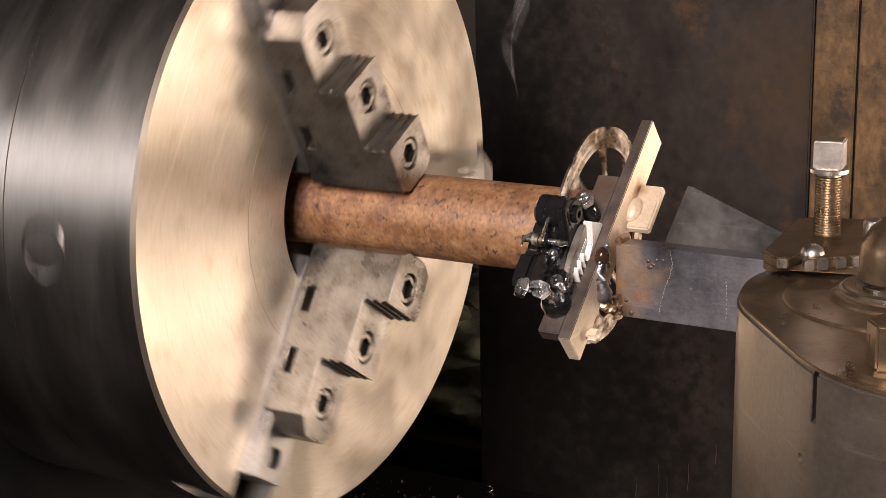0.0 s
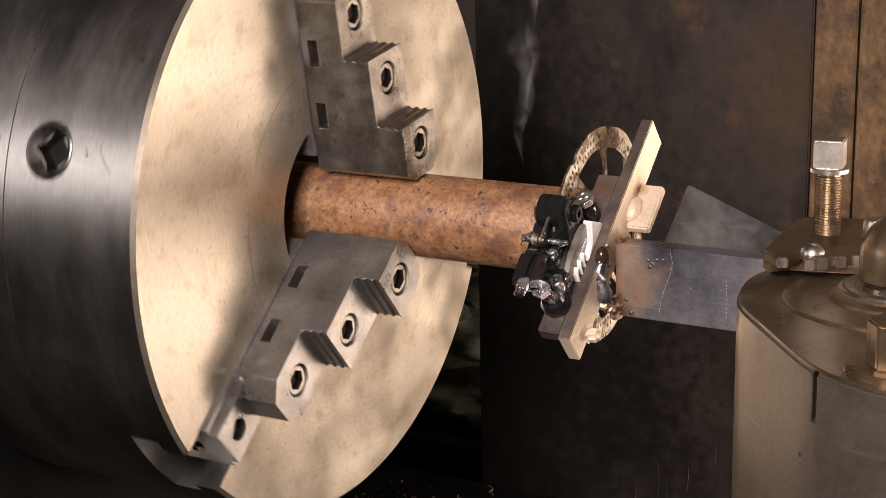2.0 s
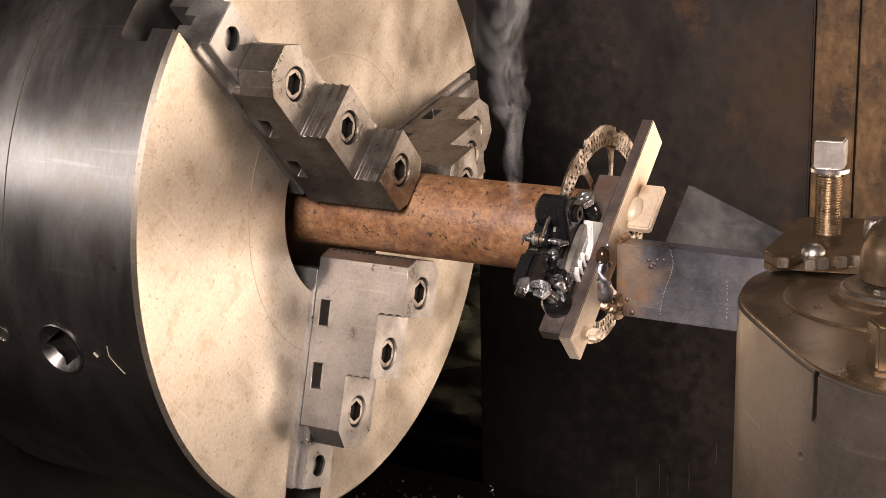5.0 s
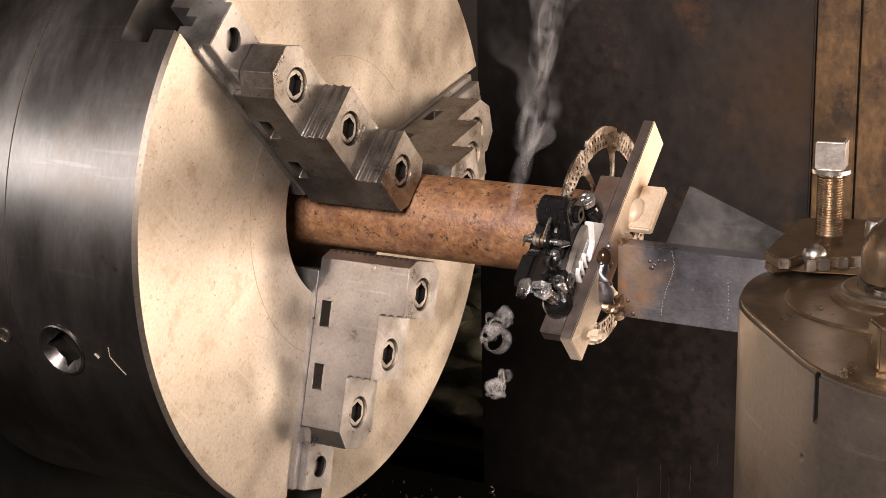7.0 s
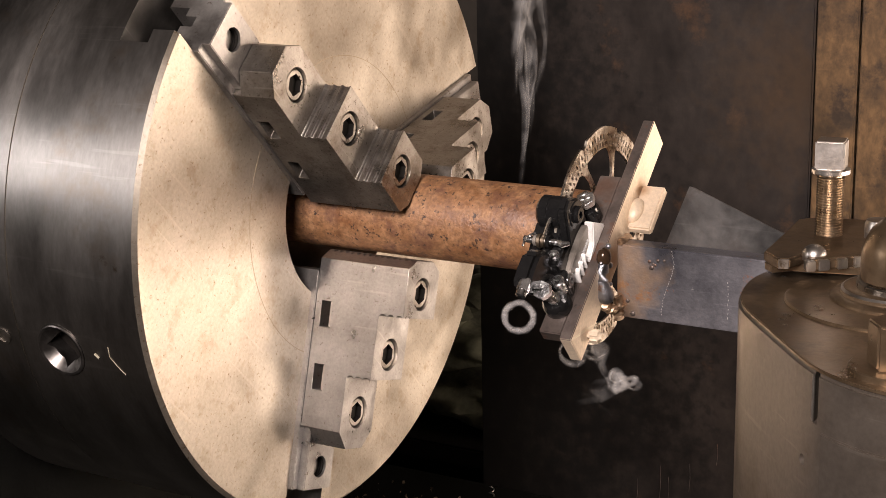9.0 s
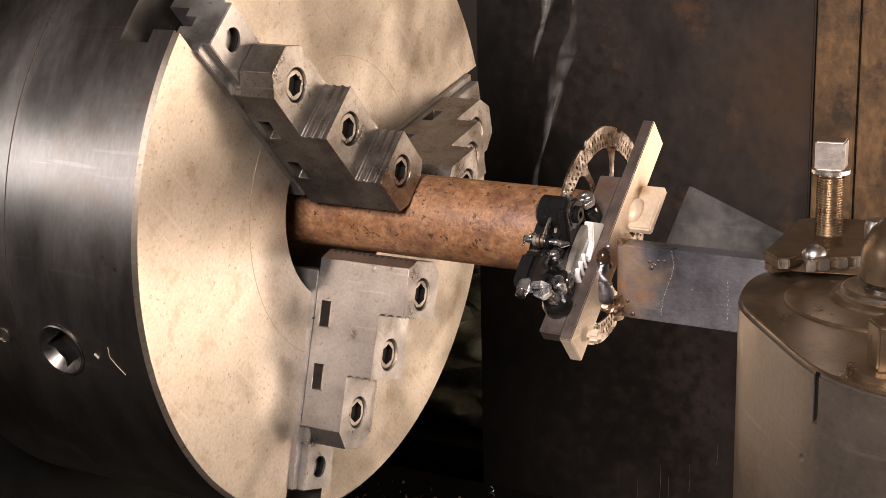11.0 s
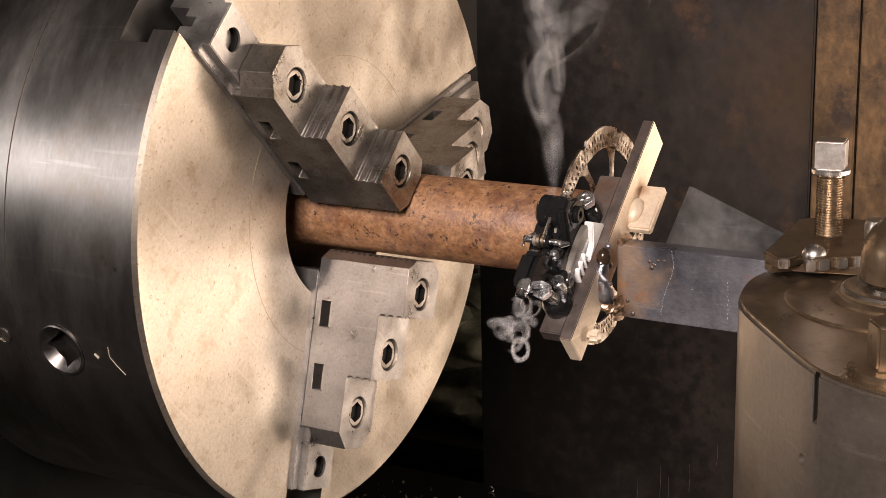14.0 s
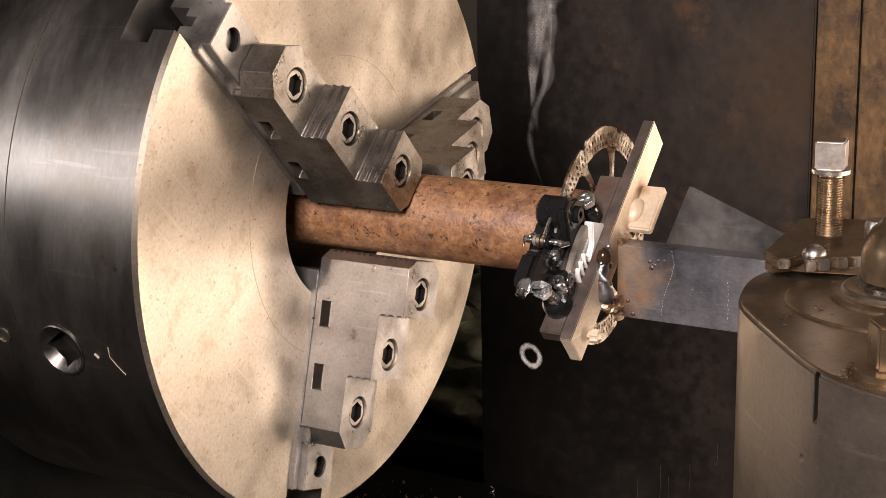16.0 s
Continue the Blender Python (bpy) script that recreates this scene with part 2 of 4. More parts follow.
def block(x0, x1, y0, y1, z0, z1, w=0.0008, seg=2, bm=None):
    b = bmesh.new()
    bmesh.ops.create_cube(b, size=1)
    for v in b.verts:
        v.co = ((x0 + x1) / 2 + v.co.x * (x1 - x0), (y0 + y1) / 2 + v.co.y * (y1 - y0), (z0 + z1) / 2 + v.co.z * (z1 - z0))
    bevel(b, w, seg)
    return merge(bm, b)


def merge(bm, b, m=None):
    """Adds b, moved by m, to bm."""
    if m is not None:
        b.transform(m)
    if bm is None:
        return b
    me = bpy.data.meshes.new("tmp")
    b.to_mesh(me)
    b.free()
    bm.from_mesh(me)
    bpy.data.meshes.remove(me)
    return bm


def prism(pts, z0, z1, w=0.0, seg=2, m=None):
    """A polygon in x, y raised from z0 to z1."""
    b = bmesh.new()
    low = [b.verts.new((x, y, z0)) for x, y in pts]
    top = [b.verts.new((x, y, z1)) for x, y in pts]
    b.faces.new(low[::-1]), b.faces.new(top)
    n = len(pts)
    for i in range(n):
        b.faces.new((low[i], low[(i + 1) % n], top[(i + 1) % n], top[i]))
    bmesh.ops.recalc_face_normals(b, faces=b.faces)
    bevel(b, w, seg)
    if m is not None:
        b.transform(m)
    return b


def turned(profile, n=48, m=None, closed=True):
    """A profile of (radius, height) turned about z; closed profiles make rings."""
    b = bmesh.new()
    rings = []
    for r, z in profile:
        rings.append([b.verts.new((r * math.cos(a), r * math.sin(a), z)) for a in (2 * math.pi * i / n for i in range(n))] if r > 1e-6 else [b.verts.new((0, 0, z))])
    pairs = list(zip(rings, rings[1:])) + ([(rings[-1], rings[0])] if closed else [])
    for p, q in pairs:
        for i in range(n):
            j = (i + 1) % n
            if len(p) == 1 and len(q) == 1:
                continue
            if len(p) == 1:
                b.faces.new((p[0], q[i], q[j]))
            elif len(q) == 1:
                b.faces.new((p[i], p[j], q[0]))
            else:
                b.faces.new((p[i], p[j], q[j], q[i]))
    bmesh.ops.recalc_face_normals(b, faces=b.faces)
    if m is not None:
        b.transform(m)
    return b


def tube_along(pts, radius, n=8, closed=False, radii=None):
    """A round rod along points."""
    b = bmesh.new()
    pts = [Vector(p) for p in pts]
    rings = []
    for i, p in enumerate(pts):
        if closed:
            t = pts[(i + 1) % len(pts)] - pts[i - 1]
        else:
            t = pts[min(i + 1, len(pts) - 1)] - pts[max(i - 1, 0)]
        q = t.to_track_quat("Z", "Y")
        r = radii[i] if radii else radius
        rings.append([b.verts.new(p + q @ Vector((r * math.cos(2 * math.pi * k / n), r * math.sin(2 * math.pi * k / n), 0))) for k in range(n)])
    for i in range(len(rings) - (0 if closed else 1)):
        p, q = rings[i], rings[(i + 1) % len(rings)]
        for k in range(n):
            b.faces.new((p[k], p[(k + 1) % n], q[(k + 1) % n], q[k]))
    if not closed:
        b.faces.new(rings[0][::-1]), b.faces.new(rings[-1])
    return b


def carved(bm, cutters):
    """bm with the cutters taken away."""
    def solid(b):
        bmesh.ops.recalc_face_normals(b, faces=b.faces)
        me = bpy.data.meshes.new("tmp")
        b.to_mesh(me)
        b.free()
        return new("tmp", me)
    ob = solid(bm)
    tools = [solid(c) for c in cutters]
    for t in tools:
        mod = ob.modifiers.new("cut", "BOOLEAN")
        mod.operation, mod.object, mod.solver = "DIFFERENCE", t, "EXACT"
    me = bpy.data.meshes.new_from_object(ob.evaluated_get(bpy.context.evaluated_depsgraph_get()))
    out = bmesh.new()
    out.from_mesh(me)
    for o in (ob, *tools):
        d = o.data
        bpy.data.objects.remove(o)
        bpy.data.meshes.remove(d)
    bpy.data.meshes.remove(me)
    return out


ALONG_X = Matrix(((0, 0, 1, 0), (1, 0, 0, 0), (0, 1, 0, 0), (0, 0, 0, 1)))  # local z to world x, local x to y, local y to z


def at_angle(deg):
    """A frame turned about the spindle: local x outwards, local y tangential, local z along the spindle."""
    return Matrix.Rotation(radians(deg), 4, "X") @ ALONG_X


# ---- the spindle: chuck, jaws, pipe, disc ----
R_FACE, R_DRUM, R_BORE, R_PIPE, SEAM = 0.2468, 0.2496, 0.0745, 0.0324, -0.1176
chuck = thing("lathe_chuck", pose(0, 0, 0), "large three-jaw steel lathe chuck gripping a rusty pipe", "lathe chuck")
slots = []
for k in range(3):
    m = at_angle(120 * k)
    slots.append(block(0.03, 0.30, -0.0255, 0.0255, -0.046, 0.02, 0).copy())
    slots[-1].transform(m)
    b = block(0.03, 0.30, -0.036, 0.036, -0.046, -0.021, 0)
    b.transform(m)
    slots.append(b)
SOCKET_AT = -165.7 - 133.5
OUTWARD = Matrix(((1, 0, 0, 0), (0, 0, 1, 0), (0, -1, 0, 0), (0, 0, 0, 1)))
for k in range(3):
    slots.append(turned([(0, R_DRUM - 0.03), (0.0210, R_DRUM - 0.03), (0.0210, R_DRUM + 0.03), (0, R_DRUM + 0.03)], 40, Matrix.Rotation(radians(SOCKET_AT + 120 * k), 4, "X") @ pose(-0.080, 0, 0) @ OUTWARD, False))
profile = [(R_BORE, 0.0), (R_FACE - 0.0002, 0.0), (R_DRUM, -0.0029), (R_DRUM, SEAM + 0.0006), (R_DRUM - 0.004, SEAM + 0.0003), (R_DRUM - 0.004, SEAM - 0.0009), (R_DRUM - 0.0006, SEAM - 0.0012), (R_DRUM - 0.0006, SEAM - 0.09), (R_BORE, SEAM - 0.09)]
body = part("chuck_body", carved(turned(profile, 160, ALONG_X), slots), DRUM, chuck, "brushed cylindrical steel chuck body", 25)
body.data.materials.append(FACE)
for f in body.data.polygons:
    if f.normal.x > 0.9 and f.center.x > -0.001:
        f.material_index = 1
    elif f.normal.x > 0.5 and f.center.x > -0.003:
        f.material_index = 1
part("turned_line", turned([(0.1202, -0.0001), (0.1202, 0.00012), (0.1207, 0.00012), (0.1207, -0.0001)], 160, ALONG_X), GROOVE, chuck, "fine grimy turned line on the face")
part("seam_line", turned([(R_DRUM - 0.0045, SEAM - 0.0008), (R_DRUM - 0.0012, SEAM - 0.0008), (R_DRUM - 0.0012, SEAM + 0.0002), (R_DRUM - 0.0045, SEAM + 0.0002)], 160, ALONG_X), GROOVE, chuck, "rusty seam of the back plate")


def teeth(p, q, n, depth):
    """Points from p to q with n grooves of that depth cut to the left side."""
    (x0, y0), (x1, y1) = p, q
    l = math.hypot(x1 - x0, y1 - y0)
    nx, ny = -(y1 - y0) / l, (x1 - x0) / l
    out = []
    for i in range(n):
        for s, d in ((0.12, 0), (0.3, depth), (0.7, depth), (0.88, 0)):
            a = (i + s) / n
            out.append((x0 + (x1 - x0) * a + nx * d, y0 + (y1 - y0) * a + ny * d))
    return [p, *out, q]


def cap_screw(parent, m, r=0.0116, proud=0.0):
    hexa = [(0.0083 * math.cos(math.pi / 3 * i), 0.0083 * math.sin(math.pi / 3 * i)) for i in range(6)]
    head = turned([(0, -0.012), (r, -0.012), (r, -0.0012), (r - 0.0012, 0), (0, 0)], 32, None, False)
    head = carved(head, [prism(hexa, -0.009, 0.005)])
    # socket walls painted as dark as the shade inside
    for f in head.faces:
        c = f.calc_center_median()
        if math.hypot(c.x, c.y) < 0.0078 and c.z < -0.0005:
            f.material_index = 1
    head.transform(m)
    s = part("cap_screw", head, BOLT, parent, "socket-head cap screw")
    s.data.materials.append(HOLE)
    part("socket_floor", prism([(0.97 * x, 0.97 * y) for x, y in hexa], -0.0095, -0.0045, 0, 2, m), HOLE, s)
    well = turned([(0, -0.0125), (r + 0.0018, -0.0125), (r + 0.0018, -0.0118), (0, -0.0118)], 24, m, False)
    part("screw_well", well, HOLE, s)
    return s


TO_SIDE = Matrix(((1, 0, 0, 0), (0, 0, -1, 0), (0, 1, 0, 0), (0, 0, 0, 1)))  # polygon (r, h) with its thickness along -y
SCREWS = ((0.1602, 0.0406), (0.1112, 0.0626), (0.0608, 0.0852))


def jaw(deg, mat):
    m = at_angle(deg)
    base = carved(prism([(0.052, -0.0255), (0.2265, -0.0255), (0.2265, 0.0255), (0.052, 0.0255)], -0.040, 0.0045, 0.0006),
                  [block(0.17, 0.3, -0.0045, 0.0045, -0.05, -0.012, 0), block(0.17, 0.3, -0.012, 0.012, -0.05, -0.022, 0)])
    base.transform(m)
    base = part("master_jaw", base, JAW, chuck, "steel base jaw sliding in the chuck slot")
    lug = carved(prism([(0.176, -0.019), (0.2265, -0.019), (0.2265, 0.019), (0.176, 0.019)], 0.003, 0.0114, 0.0006), [turned([(0, -0.02), (0.0088, -0.02), (0.0088, 0.05), (0, 0.05)], 28, pose(0.2085, 0, 0), False)])
    lug.transform(m)
    lug = part("key_block", lug, JAW, base)
    part("thread", turned([(0.0, -0.006), (0.0088, -0.006)] + [(0.0088 - (0.0007 if i % 2 else 0), -0.006 + 0.0012 * i) for i in range(14)], 28, m @ pose(0.2085, 0, 0), False), HOLE, base, "empty threaded hole")
    prof = [(0.0345, 0.0048)] + teeth((0.0345, 0.008), (0.0345, 0.0846), 14, -0.0016) + [(0.0352, 0.0852), (0.0800, 0.0852)]
    prof += teeth((0.0800, 0.0850), (0.0806, 0.0632), 3, -0.0014) + [(0.1312, 0.0626)] + teeth((0.1312, 0.0624), (0.1316, 0.0408), 3, -0.0014) + [(0.1890, 0.0406), (0.1890, 0.0112)]
    prof[-1:] = [(0.1890, 0.0118), (0.1760, 0.0118), (0.1760, 0.0048)]
    b = prism(prof, -0.024, 0.024, 0, 2, TO_SIDE)
    cut = []
    for s in (1, -1):  # chamfered tip and heel
        cut.append(prism([(0.02, 0.0110 * s), (0.0345, 0.0125 * s), (0.0422, 0.0245 * s), (0.0422, 0.05 * s), (0.02, 0.05 * s)], -0.01, 0.12))
        cut.append(prism([(0.1895, 0.0115 * s), (0.1750, 0.0242 * s), (0.1750, 0.05 * s), (0.20, 0.05 * s), (0.20, 0.0115 * s)], 0.0, 0.12))
    for r, h in SCREWS:
        cut.append(turned([(0, h - 0.0122), (0.0128, h - 0.0122), (0.0128, h + 0.03), (0, h + 0.03)], 32, pose(r, 0, 0), False))
    for r in (0.0855, 0.1352):
        cut.append(block(r - 0.0103, r + 0.0103, -0.03, 0.03, 0.0102, 0.0200, 0))
    b = carved(b, cut)
    b.transform(m)
    top = part("top_jaw", b, mat, chuck, "stepped steel jaw with serrated steps", 20)
    worn = top.modifiers.new("worn_edges", "BEVEL")
    worn.width, worn.segments, worn.limit_method, worn.angle_limit = 0.0007, 2, "ANGLE", radians(40)
    # bright plate added to show each window's inner wall as lit
    for r in (0.0855, 0.1352):
        key = block(r - 0.0098, r + 0.0098, -0.0215, 0.0215, 0.0168, 0.0198, 0.0004)
        key.transform(m)
        part("lit_wall_plate", key, STEEL, top, "bright plate added for the jaw window's lit inner wall")
    for r, h in SCREWS:
        cap_screw(top, m @ pose(r, 0, h - 0.0015))


for k in range(3):
    jaw(120 * k, JAW if k == 1 else SPECKLED)


def key_socket(deg):
    m = Matrix.Rotation(radians(deg), 4, "X") @ pose(-0.080, 0, 0) @ OUTWARD
    b = turned([(0, R_DRUM - 0.0295), (0.0207, R_DRUM - 0.0295), (0.0207, R_DRUM - 0.0004), (0.0207, R_DRUM + 0.0004), (0.0198, R_DRUM + 0.0010), (0.0182, R_DRUM + 0.0006), (0.0168, R_DRUM - 0.0012), (0.0120, R_DRUM - 0.0062), (0, R_DRUM - 0.0066)], 40, None, False)
    b = carved(b, [prism([(0.011, -0.011), (0.011, 0.011), (-0.011, 0.011), (-0.011, -0.011)], R_DRUM - 0.027, R_DRUM + 0.01, 0, 2, pose(0, 0, 0, 0, 0, 40))])
    # the square hole's walls get the same painted shade
    for f in b.faces:
        c = f.calc_center_median()
        if math.hypot(c.x, c.y) < 0.0125 and c.z < R_DRUM - 0.008:
            f.material_index = 1
    b.transform(m)
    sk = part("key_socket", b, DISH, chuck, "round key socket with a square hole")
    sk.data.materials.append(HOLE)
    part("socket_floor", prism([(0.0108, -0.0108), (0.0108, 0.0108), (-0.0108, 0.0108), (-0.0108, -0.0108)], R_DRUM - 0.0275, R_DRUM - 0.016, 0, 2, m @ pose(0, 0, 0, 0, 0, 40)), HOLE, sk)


for k in range(3):
    key_socket(SOCKET_AT + 120 * k)

def drum_spot(x, deg, r=R_DRUM + 0.0002):
    a = radians(deg - 133.5)
    return (x, r * math.cos(a), r * math.sin(a))


part("paint_mark", tube_along([drum_spot(-0.0480, -166.3), drum_spot(-0.0450, -165.6)], 0.0010, 6), OLDPAINT, chuck, "yellowish paint dab")
part("paint_mark", tube_along([drum_spot(-0.0340, -168.0), drum_spot(-0.0345, -166.2), drum_spot(-0.0300, -164.8), drum_spot(-0.0240, -163.2)], 0.00035, 6), OLDPAINT, chuck, "pale scraped paint streak")
# ring added to mark the small threaded hole in the back plate
m = Matrix.Rotation(radians(-166.5 - 133.5), 4, "X") @ pose(-0.1345, 0, 0) @ OUTWARD
part("back_hole_ring", turned([(0, R_DRUM - 0.0006), (0.0062, R_DRUM - 0.0006), (0.0066, R_DRUM + 0.0006), (0.0045, R_DRUM + 0.0008), (0.0040, R_DRUM - 0.0004), (0, R_DRUM - 0.0004)], 20, m, False), BOLT, chuck, "small ring round a back-plate hole")

pipe = part("steel_pipe", turned([(R_PIPE, -0.15), (R_PIPE, 0.2235), (R_PIPE - 0.0006, 0.2245), (R_PIPE - 0.005, 0.2245), (R_PIPE - 0.005, -0.15)], 96, ALONG_X), RUST)
tagged(pipe, "rusty brown steel pipe clamped in the chuck jaws", "pipe")


def disc_mesh():
    """The braking ring: a thin wavy ring with two staggered rows of rounded slots and eight notches."""
    b = bmesh.new()
    n, half = 192, 0.0009
    radii = (0.0650, 0.0664, 0.0706, 0.0718, 0.0762, 0.0776, 0.0806)

    def at(i, r, s):
        a = 2 * math.pi * i / n
        return b.verts.new((r * math.cos(a), r * math.sin(a), half * s))

    def radius(i, j):
        wave = 0.0007 * math.cos(2 * math.pi * i / 24)
        if j == 6:
            return radii[6] + wave - (0.0030 if i % 24 in (11, 12, 13) else 0.0)
        return radii[j] + (wave * 0.5 if j == 0 else 0.0)

    vs = {(i, j, s): at(i + 0.22 * j, radius(i, j), s) for i in range(n) for j in range(7) for s in (1, -1)}
    for i in range(n):
        k = (i + 1) % n
        for s in (1, -1):
            for j in range(6):
                q = [vs[i, j, s], vs[k, j, s], vs[k, j + 1, s], vs[i, j + 1, s]]
                if j not in (1, 3) or i % 2 != (j == 3) or i % 24 in ((10,) if j == 1 else (21,)):
                    b.faces.new(q)
        for j in (0, 6):
            b.faces.new((vs[i, j, 1], vs[k, j, 1], vs[k, j, -1], vs[i, j, -1]))
        for j in (1, 3):
            if i % 2 != (j == 3) or i % 24 in ((10,) if j == 1 else (21,)):
                continue
            hole = {}
            for s in (1, -1):
                pts = []
                for f, g in ((0.32, 0.06), (0.68, 0.06), (0.93, 0.22), (0.93, 0.78), (0.68, 0.94), (0.32, 0.94), (0.07, 0.78), (0.07, 0.22)):
                    pts.append(at(i + 0.22 * (j + g) + f, radii[j] + (radii[j + 1] - radii[j]) * g, s))
                hole[s] = pts
                c = [vs[i, j, s], vs[k, j, s], vs[k, j + 1, s], vs[i, j + 1, s]]
                for m in range(4):
                    b.faces.new((c[m], c[(m + 1) % 4], pts[(2 * m + 1) % 8], pts[2 * m]))
                    b.faces.new((c[(m + 1) % 4], pts[(2 * m + 2) % 8], pts[2 * m + 1]))
            for m in range(8):
                b.faces.new((hole[1][m], hole[1][(m + 1) % 8], hole[-1][(m + 1) % 8], hole[-1][m]))
    return b


disc = thing("brake_disc", pose(0.2292, 0, 0), "perforated steel bicycle brake disc on the pipe's end", "brake disc")
part("braking_ring", disc_mesh(), DISC, disc, "ring with two rows of slots").data.transform(ALONG_X)
for k in range(8):
    a = radians(-71.0 + 45 * k)
    rim = [(0.030 + 0.0362 * q, a + 0.24 * q ** 1.5) for q in (0, 0.25, 0.5, 0.72, 0.88, 1.0)]
    wid = (0.0060, 0.0026, 0.0020, 0.0025, 0.0042, 0.0085)
    left = [(r * math.cos(t + w / r), r * math.sin(t + w / r)) for (r, t), w in zip(rim, wid)]
    right = [(r * math.cos(t - w / r), r * math.sin(t - w / r)) for (r, t), w in zip(rim, wid)]
    part("spoke", prism(left + right[::-1], -0.0009, 0.0009, 0, 2, ALONG_X), DISC, disc)
part("hub", turned([(0.018, -0.0045), (0.034, -0.0045), (0.034, 0.0009), (0.018, 0.0009)], 48, ALONG_X), DISC, disc)

# ---- the welded holder ----
TILT = Matrix(((0, -1, 0, 0), (0.749, 0, -0.663, 0), (0.663, 0, 0.749, 0), (0, 0, 0, 1)))  # local x along the strip, y towards the chuck, z outwards
holder = thing("welded_holder", pose(0, 0, 0), "welded steel bar holder carrying a brake caliper", "tool holder")


def tilted(b):
    b.transform(TILT)
    return b


strip = part("flat_strip", tilted(block(-0.113, 0.078, -0.2572, -0.2485, 0.0145, 0.0413, 0.0006)), BARE, holder, "sawn flat steel strip")
strip.data.materials.append(DARKBAR)
for f in strip.data.polygons:
    if f.normal.dot(Vector((0, -0.663, 0.749))) > 0.9:
        f.material_index = 1
part("mounting_bar", tilted(block(-0.109, 0.0260, -0.2483, -0.2315, 0.0300, 0.0405, 0.0008)), DARKBAR, holder, "dark scaled mounting bar")
part("arm", block(0.2576, 0.52, -0.036, -0.018, -0.0476, 0.0056, 0.001), BAR, holder, "grey mill-scale flat bar arm")
part("stub", tilted(block(-0.0050, 0.0335, -0.2750, -0.2574, 0.0160, 0.0226, 0.0012)), BARE, holder, "short flat sawn steel stub")
random.seed(5)


def bead(points, r):
    pts = []
    for p, q in zip(points, points[1:]):
        for s in range(6):
            pts.append(Vector(p).lerp(Vector(q), s / 6))
    pts.append(Vector(points[-1]))
    return tube_along([p + Vector((random.uniform(-1, 1), random.uniform(-1, 1), random.uniform(-1, 1))) * r * 0.18 for p in pts], r, 10, radii=[r * random.uniform(0.75, 1.15) for _ in pts])


part("weld_bead", tube_along([(0.2588, -0.0625, -0.0020), (0.2592, -0.0645, -0.0080), (0.2594, -0.0650, -0.0135), (0.2598, -0.0640, -0.0190), (0.2602, -0.0622, -0.0240), (0.2598, -0.0605, -0.0280), (0.2586, -0.0598, -0.0300)], 0.004, 16, radii=[0.0038, 0.0044, 0.0040, 0.0048, 0.0062, 0.0056, 0.0025]), WELD, holder, "bright drop-shaped weld bead", 60)
part("weld_bead", bead([(0.2590, -0.036, 0.0062), (0.2592, -0.020, 0.0066)], 0.0030), BURNT, holder, "burnt weld bead on the bar", 60)
part("weld_bead", bead([(0.2588, -0.0375, -0.0330), (0.2600, -0.0365, -0.0480)], 0.0042), BURNT, holder, "rusty lumpy weld bead", 60)
part("weld_bead", bead([(0.2588, -0.0600, -0.0330), (0.2592, -0.0520, -0.0385), (0.2590, -0.0430, -0.0400)], 0.0034), BURNT, holder, "rusty lumpy weld bead", 60)
part("weld_bead", tilted(tube_along([(0.0000, -0.2580, 0.0222), (0.0030, -0.2588, 0.0226), (0.0080, -0.2594, 0.0230), (0.0130, -0.2594, 0.0230), (0.0175, -0.2588, 0.0226), (0.0200, -0.2580, 0.0222)], 0.005, 16, radii=[0.002, 0.0046, 0.0058, 0.0056, 0.0044, 0.002])), BARE, holder, "ground weld on the stub", 60)
b = bmesh.new()
bmesh.ops.create_uvsphere(b, u_segments=24, v_segments=14, radius=0.0066)
b.transform(Matrix.Translation((0.2588, -0.0618, 0.0022)) @ Matrix.Diagonal((0.8, 0.85, 1.05, 1)))
part("weld_globule", b, SLAG, holder, "glossy dark weld globule", 60)
for x, y, z, r in ((0.2592, -0.055, 0.0085, 0.0022), (0.2590, -0.0665, -0.0010, 0.0016), (0.2590, -0.052, -0.006, 0.0024), (0.2588, -0.050, -0.020, 0.0016)):
    b = bmesh.new()
    bmesh.ops.create_icosphere(b, subdivisions=2, radius=r)
    b.transform(pose(x, y, z))
    part("spatter", b, WELD, holder, "small weld spatter bead", 60)
for x, z, r in ((0.2823, -0.0044, 0.0014), (0.2866, -0.0067, 0.0012), (0.2886, -0.0032, 0.0013), (0.2841, -0.0087, 0.0017), (0.2933, -0.0027, 0.0011), (0.2830, -0.0090, 0.0013), (0.2853, -0.0060, 0.0010), (0.2700, -0.0440, 0.0020), (0.2660, -0.0350, 0.0016)):
    b = bmesh.new()
    bmesh.ops.create_icosphere(b, subdivisions=2, radius=r)
    b.transform(Matrix.Translation((x, -0.0362, z)) @ Matrix.Diagonal((1, 0.5, 1, 1)))
    part("spatter", b, DARKBAR, holder, "small dark weld spatter bead", 60)
